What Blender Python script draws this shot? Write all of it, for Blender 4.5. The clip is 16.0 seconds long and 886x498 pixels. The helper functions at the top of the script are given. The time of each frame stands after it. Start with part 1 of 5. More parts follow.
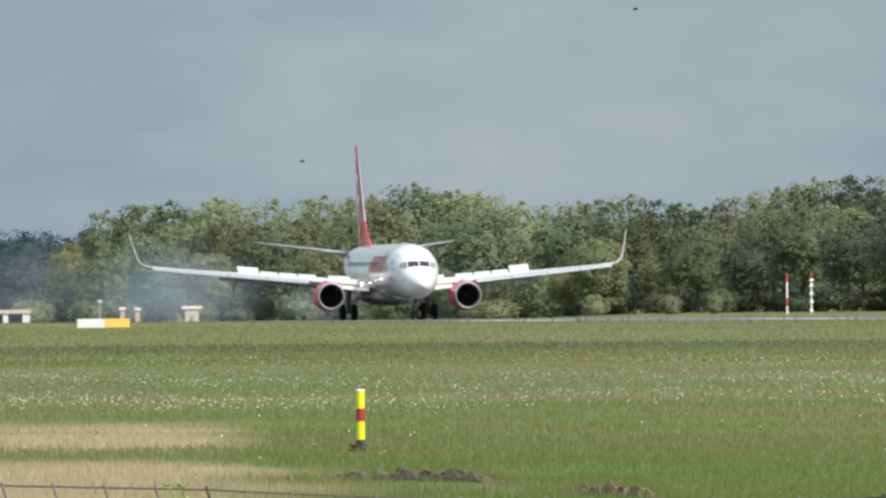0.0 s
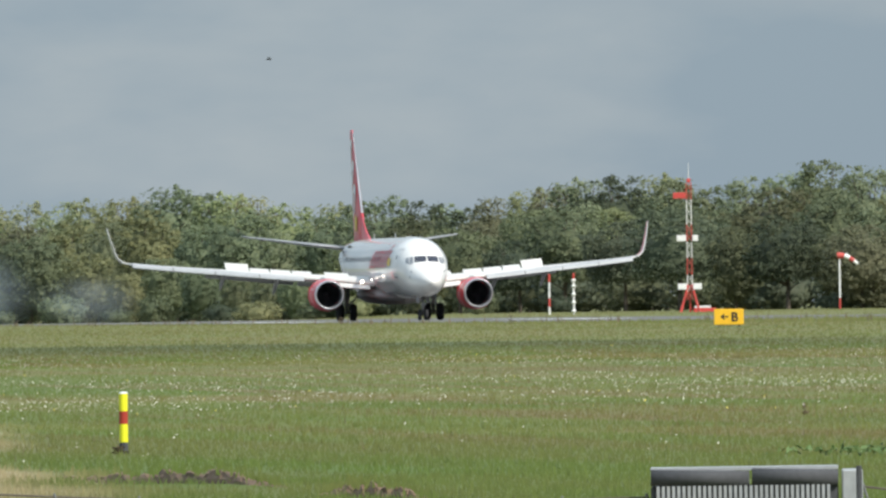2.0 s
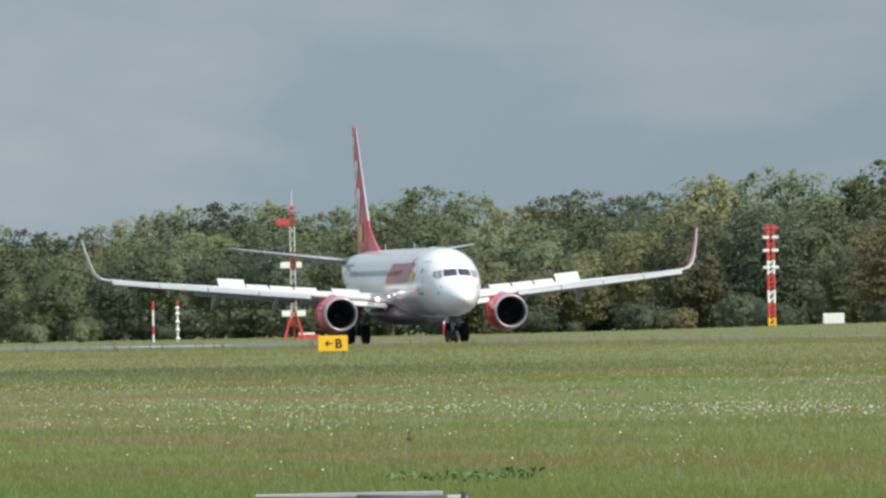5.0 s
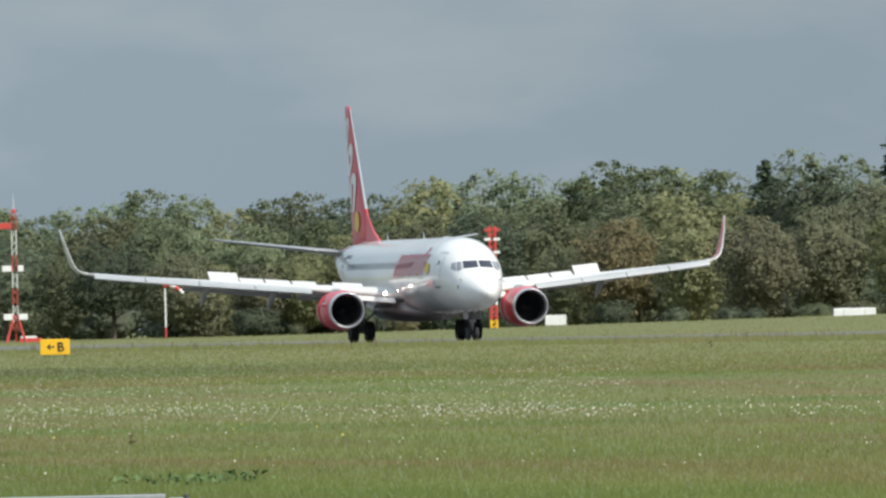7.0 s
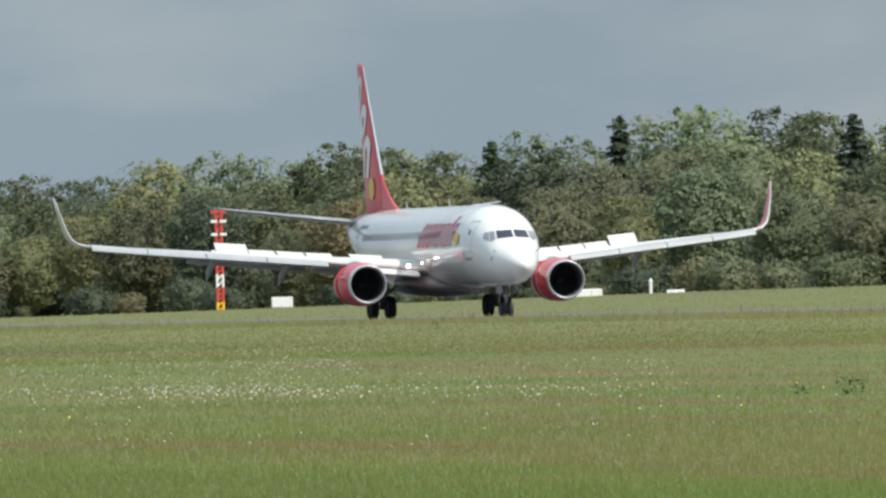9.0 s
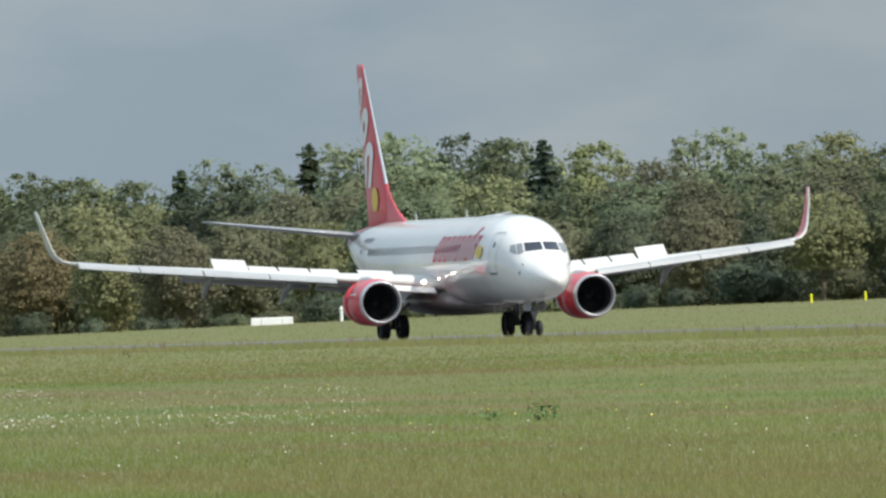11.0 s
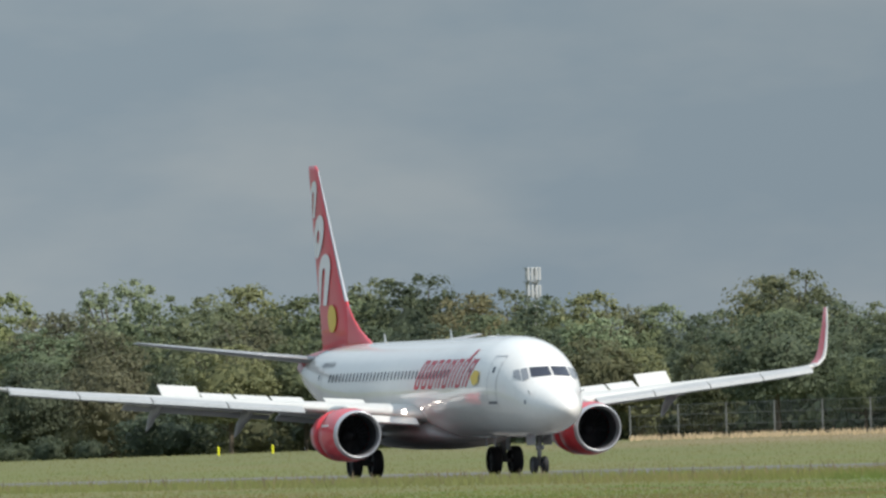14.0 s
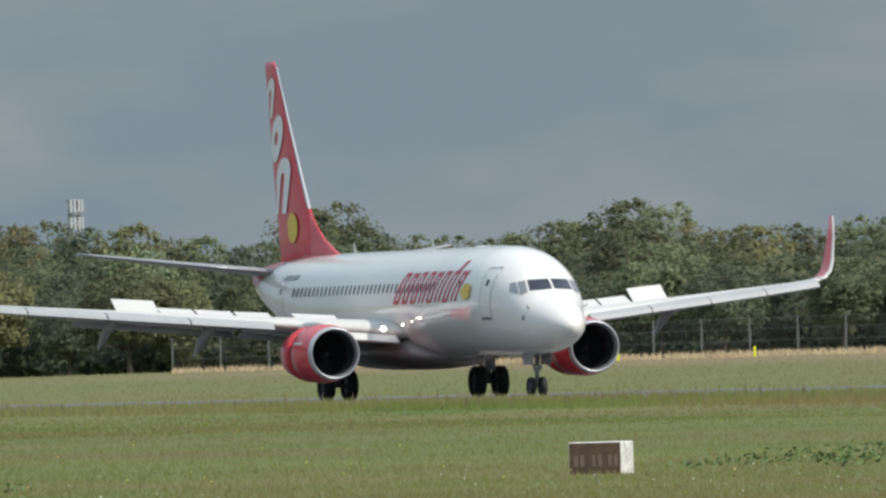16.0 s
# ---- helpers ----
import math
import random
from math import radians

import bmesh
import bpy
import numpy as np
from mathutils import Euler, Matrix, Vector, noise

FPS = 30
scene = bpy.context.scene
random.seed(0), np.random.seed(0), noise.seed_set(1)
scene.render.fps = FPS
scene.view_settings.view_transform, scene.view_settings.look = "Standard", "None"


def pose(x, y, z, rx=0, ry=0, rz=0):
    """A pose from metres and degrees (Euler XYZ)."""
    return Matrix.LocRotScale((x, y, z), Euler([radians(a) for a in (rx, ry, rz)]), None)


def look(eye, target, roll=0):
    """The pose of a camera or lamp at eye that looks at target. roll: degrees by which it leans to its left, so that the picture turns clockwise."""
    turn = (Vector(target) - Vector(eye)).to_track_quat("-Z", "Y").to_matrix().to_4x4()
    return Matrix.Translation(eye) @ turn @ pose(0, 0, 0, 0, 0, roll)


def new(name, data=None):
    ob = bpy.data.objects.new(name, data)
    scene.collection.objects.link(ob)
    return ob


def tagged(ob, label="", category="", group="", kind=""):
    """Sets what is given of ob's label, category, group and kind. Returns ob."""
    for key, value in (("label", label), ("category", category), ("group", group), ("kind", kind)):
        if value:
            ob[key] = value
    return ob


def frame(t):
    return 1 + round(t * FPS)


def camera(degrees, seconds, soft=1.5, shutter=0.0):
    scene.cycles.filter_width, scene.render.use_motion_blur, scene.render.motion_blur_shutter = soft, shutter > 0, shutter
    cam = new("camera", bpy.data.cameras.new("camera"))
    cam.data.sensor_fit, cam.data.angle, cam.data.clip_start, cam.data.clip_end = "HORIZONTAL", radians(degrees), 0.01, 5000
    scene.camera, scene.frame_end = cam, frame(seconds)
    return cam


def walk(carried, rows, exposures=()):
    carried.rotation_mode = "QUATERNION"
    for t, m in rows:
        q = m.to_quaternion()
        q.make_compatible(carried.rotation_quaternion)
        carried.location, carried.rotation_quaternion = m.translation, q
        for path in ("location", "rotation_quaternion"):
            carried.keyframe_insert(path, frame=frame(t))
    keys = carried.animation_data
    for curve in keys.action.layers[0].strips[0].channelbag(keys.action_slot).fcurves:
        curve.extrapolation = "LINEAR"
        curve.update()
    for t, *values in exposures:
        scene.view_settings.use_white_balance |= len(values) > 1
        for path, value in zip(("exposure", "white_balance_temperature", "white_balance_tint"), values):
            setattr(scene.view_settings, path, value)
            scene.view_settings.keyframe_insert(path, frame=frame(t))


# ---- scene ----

EYE = (0.0, 0.0, 1.1)
LENS = 2.9449
RUNWAY_X = 184.29

# seconds, pan from +Y towards +X, tilt, roll
AIM = [(0.0, 8.837, 0.184, -0.509), (0.5, 9.104, 0.23, -0.752), (1.0, 9.301, 0.242, -0.895), (1.5, 9.454, 0.206, -0.749), (2.0, 9.628, 0.18, -0.827),
       (2.5, 9.816, 0.169, -1.036), (3.0, 10.046, 0.193, -0.916), (5.5, 11.197, 0.255, -1.099), (6.0, 11.464, 0.256, -0.969), (6.5, 11.671, 0.268, -1.076),
       (7.0, 11.872, 0.237, -1.312), (7.5, 12.09, 0.184, -1.321), (8.0, 12.327, 0.063, -1.535), (8.5, 12.536, -0.0, -1.683), (9.0, 12.78, 0.155, -1.454),
       (11.5, 14.107, 0.242, -2.022), (12.0, 14.414, 0.35, -1.911), (12.5, 14.742, 0.46, -1.845), (13.0, 15.126, 0.55, -1.988), (13.5, 15.467, 0.617, -1.616),
       (14.0, 15.795, 0.663, -1.636), (14.5, 16.112, 0.649, -1.248), (15.0, 16.482, 0.582, -1.345), (15.5, 16.882, 0.49, -1.567), (16.0, 17.309, 0.396, -1.58)]
# seconds, the airliner's nose along the runway, its swing in degrees
ROLLOUT = [(0.0, 1191.7, -1.1), (0.5, 1165.0, -1.48), (1.0, 1138.3, -1.95), (1.5, 1112.6, -2.0), (2.0, 1088.0, -1.2),
       (2.5, 1064.2, -0.1), (3.0, 1040.3, 0.95), (5.5, 923.0, -1.15), (6.0, 903.0, -0.95), (6.5, 883.9, -0.6),
       (7.0, 864.9, -0.26), (7.5, 846.8, -0.27), (8.0, 828.9, -0.28), (8.5, 811.8, -0.3), (9.0, 794.3, -0.3),
       (11.5, 712.3, -0.1), (12.0, 696.2, 0.03), (12.5, 681.1, 0.16), (13.0, 665.0, 0.24), (13.5, 649.7, 0.19),
       (14.0, 634.2, 0.1), (14.5, 619.5, 0.02), (15.0, 604.6, 0.01), (15.5, 590.6, 0.03), (16.0, 576.1, 0.07)]


def polar(az, r, z=0.0):
    return Vector((r * math.sin(radians(az)), r * math.cos(radians(az)), z))


def aim(pan, tilt, roll):
    target = Vector(EYE) + polar(pan, 1000.0, 1000.0 * math.tan(radians(tilt)))
    return look(EYE, target, roll)


cam = camera(LENS, 16.0, soft=2.6)
walk(cam, [(t, aim(p, ti, ro)) for t, p, ti, ro in AIM], exposures=[(0.0, 0.32), (5.5, 0.28), (8.5, 0.29), (9.5, 0.35), (12.5, 0.34), (14.5, 0.12), (16.0, 0.08)])

# ---------------------------------------------------------------- light
SUN_DIR = Vector((0.42, -0.58, 0.68)).normalized()
sun_data = bpy.data.lights.new("sun", "SUN")
sun_data.energy, sun_data.angle, sun_data.color = 4.25, radians(0.6), (1.0, 0.95, 0.87)
sun = new("sun", sun_data)
sun.matrix_world = look(SUN_DIR * 100, (0, 0, 0))


def build_world():
    w = bpy.data.worlds.new("sky")
    scene.world = w
    w.use_nodes = True
    nt = w.node_tree
    nt.nodes.clear()
    N, L = nt.nodes.new, nt.links.new
    out, bg = N("ShaderNodeOutputWorld"), N("ShaderNodeBackground")
    sky = N("ShaderNodeTexSky")
    sky.sky_type, sky.sun_disc = "NISHITA", False
    sky.sun_elevation = math.asin(SUN_DIR.z)
    sky.sun_rotation = math.atan2(SUN_DIR.x, SUN_DIR.y)
    co, mp = N("ShaderNodeTexCoord"), N("ShaderNodeMapping")
    mp.inputs["Scale"].default_value = (40, 40, 110)
    mp.inputs["Location"].default_value = (1.4, 0.0, 0.5)
    n1 = N("ShaderNodeTexNoise")
    n1.inputs["Scale"].default_value, n1.inputs["Detail"].default_value, n1.inputs["Roughness"].default_value = 1.0, 5, 0.52
    ramp = N("ShaderNodeValToRGB")
    e = ramp.color_ramp.elements
    e[0].position, e[0].color = 0.42, (2.48, 3.21, 3.84, 1)
    e[1].position, e[1].color = 0.7, (3.34, 3.885, 4.265, 1)
    mix = N("ShaderNodeMix")
    mix.data_type = "RGBA"
    mix.inputs["Factor"].default_value = 0.93
    L(co.outputs["Generated"], mp.inputs["Vector"])
    L(mp.outputs["Vector"], n1.inputs["Vector"])
    L(n1.outputs["Fac"], ramp.inputs["Fac"])
    L(sky.outputs["Color"], mix.inputs["A"])
    L(ramp.outputs["Color"], mix.inputs["B"])
    # the cloud deck thickens towards +X
    sep, dim, mul = N("ShaderNodeSeparateXYZ"), N("ShaderNodeMapRange"), N("ShaderNodeVectorMath")
    dim.interpolation_type = "SMOOTHSTEP"
    for key, v in (("From Min", 0.15), ("From Max", 0.32), ("To Min", 0.94), ("To Max", 0.78)):
        dim.inputs[key].default_value = v
    mul.operation = "SCALE"
    L(co.outputs["Generated"], sep.inputs[0])
    L(sep.outputs["X"], dim.inputs["Value"])
    L(mix.outputs["Result"], mul.inputs[0])
    L(dim.outputs["Result"], mul.inputs["Scale"])
    # the unseen sky overhead is brightened as added fill for the shadows
    up, mul2 = N("ShaderNodeMapRange"), N("ShaderNodeVectorMath")
    up.interpolation_type = "SMOOTHSTEP"
    for key, v in (("From Min", 0.08), ("From Max", 0.55), ("To Min", 1.0), ("To Max", 2.5)):
        up.inputs[key].default_value = v
    mul2.operation = "SCALE"
    L(sep.outputs["Z"], up.inputs["Value"])
    L(mul.outputs["Vector"], mul2.inputs[0])
    L(up.outputs["Result"], mul2.inputs["Scale"])
    L(mul2.outputs["Vector"], bg.inputs["Color"])
    bg.inputs["Strength"].default_value = 0.1
    L(bg.outputs["Background"], out.inputs["Surface"])


build_world()


# ---------------------------------------------------------------- materials
def material(name, color, rough=0.5, metal=0.0, vary=0.12, scale=3.0, fine=40.0, bump=0.0, island=0.0, objrand=0.0, coat=0.0):
    """A surface with soft stains at one scale and grain at another."""
    m = bpy.data.materials.new(name)
    m.use_nodes = True
    nt = m.node_tree
    N, L = nt.nodes.new, nt.links.new
    b = nt.nodes["Principled BSDF"]
    b.inputs["Roughness"].default_value, b.inputs["Metallic"].default_value = rough, metal
    b.inputs["Coat Weight"].default_value = coat
    co = N("ShaderNodeTexCoord")
    n1, n2 = N("ShaderNodeTexNoise"), N("ShaderNodeTexNoise")
    n1.inputs["Scale"].default_value, n1.inputs["Detail"].default_value = scale, 4
    n2.inputs["Scale"].default_value, n2.inputs["Detail"].default_value = fine, 3
    L(co.outputs["Object"], n1.inputs["Vector"])
    L(co.outputs["Object"], n2.inputs["Vector"])
    add = N("ShaderNodeMath")
    add.operation = "ADD"
    L(n1.outputs["Fac"], add.inputs[0])
    L(n2.outputs["Fac"], add.inputs[1])
    val = N("ShaderNodeMapRange")
    val.inputs["From Min"].default_value, val.inputs["From Max"].default_value = 0.6, 1.4
    val.inputs["To Min"].default_value, val.inputs["To Max"].default_value = 1 - vary, 1 + vary
    L(add.outputs[0], val.inputs["Value"])
    last = val.outputs["Result"]
    for amount, kind in ((island, "Random Per Island"), (objrand, "Random")):
        if amount:
            src = N("ShaderNodeNewGeometry") if kind == "Random Per Island" else N("ShaderNodeObjectInfo")
            mr, mu = N("ShaderNodeMapRange"), N("ShaderNodeMath")
            mr.inputs["To Min"].default_value, mr.inputs["To Max"].default_value = 1 - amount, 1 + amount
            mu.operation = "MULTIPLY"
            L(src.outputs[kind], mr.inputs["Value"])
            L(mr.outputs["Result"], mu.inputs[0])
            L(last, mu.inputs[1])
            last = mu.outputs[0]
    sc = N("ShaderNodeVectorMath")
    sc.operation = "SCALE"
    sc.inputs[0].default_value = color
    L(last, sc.inputs["Scale"])
    L(sc.outputs["Vector"], b.inputs["Base Color"])
    if bump:
        bp = N("ShaderNodeBump")
        bp.inputs["Strength"].default_value, bp.inputs["Distance"].default_value = bump, 0.02
        L(n2.outputs["Fac"], bp.inputs["Height"])
        L(bp.outputs["Normal"], b.inputs["Normal"])
    return m


def glow(name, color, strength):
    m = bpy.data.materials.new(name)
    m.use_nodes = True
    b = m.node_tree.nodes["Principled BSDF"]
    b.inputs["Emission Color"].default_value = (*color, 1)
    b.inputs["Emission Strength"].default_value = strength
    return m


WHITE = material("white_paint", (0.72, 0.7, 0.67), 0.14, vary=0.05, scale=0.6, fine=6, coat=0.45)
WINGPAINT = material("wing_grey_white_paint", (0.54, 0.53, 0.505), 0.4, vary=0.1, scale=0.7, fine=5)
RED = material("red_paint", (0.58, 0.035, 0.05), 0.35, vary=0.08, scale=0.8, fine=6, coat=0.3)
REDMARK = material("red_marking", (0.46, 0.02, 0.045), 0.4, vary=0.06)
YELLOWMARK = material("yellow_marking", (0.66, 0.47, 0.07), 0.45, vary=0.06)
WHITEMARK = material("white_marking", (0.74, 0.72, 0.72), 0.4, vary=0.05)
GREYMARK = material("grey_marking", (0.16, 0.17, 0.19), 0.5, vary=0.06)
SEAM = material("panel_seam", (0.33, 0.33, 0.35), 0.5, vary=0.1)
BELLY = material("grey_belly_paint", (0.3, 0.295, 0.3), 0.4, vary=0.12, scale=0.7, fine=5)
METAL = material("bare_metal", (0.5, 0.5, 0.52), 0.4, 0.75, vary=0.06)
STEEL = material("gear_steel", (0.32, 0.32, 0.33), 0.45, 0.7, vary=0.15)
TYRE = material("tyre_rubber", (0.018, 0.018, 0.02), 0.8, vary=0.2, fine=30, bump=0.2)
SLATGREY = material("dull_aluminium_slat", (0.42, 0.42, 0.415), 0.42, 0.3, vary=0.12, scale=0.9, fine=6)
# fairing grey is darkened to hold the shade beneath wing and belly
FAIRING = material("underwing_shade_fairing", (0.17, 0.155, 0.15), 0.35, vary=0.15, scale=0.8, fine=6)
STABGREY = material("grey_tailplane_paint", (0.27, 0.275, 0.29), 0.4, vary=0.1, scale=0.8, fine=6)
RIMGREY = material("dark_rim_metal", (0.1, 0.1, 0.105), 0.55, 0.5, vary=0.2)
# the sky's reflection in the side panes is put into this paler colour
SIDEPANE = material("painted_reflection_pane", (0.2, 0.21, 0.23), 0.08, vary=0.15, coat=0.6)
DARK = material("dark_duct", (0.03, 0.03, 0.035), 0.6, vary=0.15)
FANBLADE = material("fan_blade", (0.09, 0.09, 0.1), 0.4, 0.8, vary=0.1)
GLASS = material("dark_cockpit_glass", (0.018, 0.018, 0.032), 0.08, vary=0.05, coat=0.6)
PORT = material("cabin_window", (0.06, 0.07, 0.085), 0.12, vary=0.1)
LAMP = glow("landing_light", (1.0, 0.88, 0.75), 9.0)
ASPHALT = material("weathered_asphalt", (0.14, 0.14, 0.138), 0.85, vary=0.25, scale=0.05, fine=2.5, bump=0.3)
ASPHALT.node_tree.nodes["Principled BSDF"].inputs["Specular IOR Level"].default_value = 0.08
LINEPAINT = material("runway_paint", (0.66, 0.66, 0.64), 0.7, vary=0.2, scale=0.6, fine=6)
POSTYELLOW = material("marker_yellow", (0.74, 0.72, 0.02), 0.45, vary=0.08)
POSTRED = material("marker_red", (0.36, 0.035, 0.02), 0.5, vary=0.15, fine=60)
SIGNYELLOW = material("sign_yellow", (0.78, 0.44, 0.02), 0.45, vary=0.06)
SIGNBLACK = material("sign_black", (0.02, 0.02, 0.02), 0.5, vary=0.1)
OFFWHITE = material("weathered_white", (0.72, 0.72, 0.7), 0.55, vary=0.12)
MASTGREY = material("pale_grey_mast_paint", (0.42, 0.43, 0.44), 0.55, vary=0.15)
BLOCKWHITE = material("chipped_white_paint", (0.6, 0.59, 0.56), 0.7, vary=0.55, scale=6, fine=22)
BOARDYELLOW = material("faded_amber_board", (0.8, 0.53, 0.12), 0.5, vary=0.1)
MASTRED = material("mast_red", (0.5, 0.06, 0.05), 0.5, vary=0.12)
MASTORANGE = material("windsock_red", (0.5, 0.075, 0.06), 0.7, vary=0.1)
CONCRETE = material("weathered_concrete", (0.33, 0.3, 0.26), 0.9, vary=0.3, scale=4, fine=40, bump=0.4)
RUST = material("rust_stained_concrete", (0.095, 0.058, 0.04), 0.9, vary=0.4, scale=5, fine=40, bump=0.4)
WORNFIGURE = material("worn_figure_paint", (0.17, 0.12, 0.095), 0.9, vary=0.4, scale=12, fine=60)
FENCEGREY = material("weathered_fence", (0.14, 0.145, 0.14), 0.7, vary=0.2)
GREYMETAL = material("galvanised_metal", (0.36, 0.37, 0.38), 0.5, 0.3, vary=0.18, scale=3, fine=30)
DARKGREY = material("dark_grey_plastic", (0.055, 0.057, 0.062), 0.85, vary=0.2, scale=5, fine=40)
WIRE = material("rusty_wire", (0.11, 0.09, 0.075), 0.7, 0.3, vary=0.2)
BARK = material("bark", (0.1, 0.08, 0.06), 0.9, vary=0.35, scale=2, fine=14, bump=0.5)
EARTH = material("bare_earth", (0.155, 0.094, 0.057), 0.95, vary=0.45, scale=1.2, fine=14, bump=0.6)
BUFF = material("buff_render_wall", (0.6, 0.46, 0.34), 0.8, vary=0.12, scale=0.4, fine=4)


def foliage(name, dark, light):
    """Leaves: each clump its own tint, each tree its own hue."""
    m = bpy.data.materials.new(name)
    m.use_nodes = True
    nt = m.node_tree
    N, L = nt.nodes.new, nt.links.new
    b = nt.nodes["Principled BSDF"]
    b.inputs["Roughness"].default_value = 0.65
    b.inputs["Specular IOR Level"].default_value = 0.25
    geo, info, ramp, mix, no = (N("ShaderNodeNewGeometry"), N("ShaderNodeObjectInfo"), N("ShaderNodeValToRGB"), N("ShaderNodeMix"),
                                N("ShaderNodeTexNoise"))
    ramp.color_ramp.elements[0].color, ramp.color_ramp.elements[1].color = (*dark, 1), (*light, 1)
    no.inputs["Scale"].default_value = 0.25
    co = N("ShaderNodeTexCoord")
    L(co.outputs["Object"], no.inputs["Vector"])
    a = N("ShaderNodeMath")
    a.operation = "MULTIPLY_ADD"
    a.inputs[1].default_value = 0.55
    L(geo.outputs["Random Per Island"], a.inputs[0])
    s = N("ShaderNodeMath")
    s.operation = "SUBTRACT"
    s.inputs[1].default_value = 0.25
    L(no.outputs["Fac"], s.inputs[0])
    L(s.outputs[0], a.inputs[2])
    L(a.outputs[0], ramp.inputs["Fac"])
    # each tree leans to olive, grey-green, rust or fresh green
    hue = N("ShaderNodeValToRGB")
    hue.color_ramp.interpolation = "CONSTANT"
    tints = ((0.0, (1.0, 1.0, 1.0)), (0.2, (1.18, 1.1, 0.95)), (0.38, (0.82, 0.87, 0.87)), (0.55, (1.08, 1.13, 1.1)), (0.7, (0.74, 0.77, 0.72)), (0.84, (1.2, 1.05, 0.9)), (0.94, (1.28, 1.28, 1.08)))
    while len(hue.color_ramp.elements) < len(tints):
        hue.color_ramp.elements.new(0.5)
    for el, (p, c) in zip(hue.color_ramp.elements, tints):
        el.position, el.color = p, (*c, 1)
    L(info.outputs["Random"], hue.inputs["Fac"])
    mix.data_type, mix.blend_type = "RGBA", "MULTIPLY"
    mix.inputs["Factor"].default_value = 1.0
    L(hue.outputs["Color"], mix.inputs["B"])
    L(ramp.outputs["Color"], mix.inputs["A"])
    L(mix.outputs["Result"], b.inputs["Base Color"])
    # light comes through the leaves
    tr, ms, out = N("ShaderNodeBsdfTranslucent"), N("ShaderNodeMixShader"), nt.nodes["Material Output"]
    ms.inputs["Fac"].default_value = 0.42
    L(mix.outputs["Result"], tr.inputs["Color"])
    L(b.outputs["BSDF"], ms.inputs[1])
    L(tr.outputs["BSDF"], ms.inputs[2])
    L(ms.outputs["Shader"], out.inputs["Surface"])
    return m


# distance haze is put into the leaf colours: darks lifted, blue raised
LEAF = foliage("broad_leaves", (0.104, 0.13, 0.08), (0.238, 0.256, 0.14))
LEAFBROWN = foliage("brown_green_leaves", (0.1, 0.105, 0.068), (0.218, 0.206, 0.122))
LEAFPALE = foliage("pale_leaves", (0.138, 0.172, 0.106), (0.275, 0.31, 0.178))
LEAFSILVER = foliage("silver_leaves", (0.15, 0.18, 0.115), (0.29, 0.325, 0.21))
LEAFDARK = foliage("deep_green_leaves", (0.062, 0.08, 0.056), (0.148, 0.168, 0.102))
LEAFHAZE = foliage("haze_blue_leaves", (0.045, 0.07, 0.085), (0.062, 0.092, 0.11))
NEEDLE = foliage("dark_needles", (0.045, 0.066, 0.047), (0.1, 0.13, 0.085))


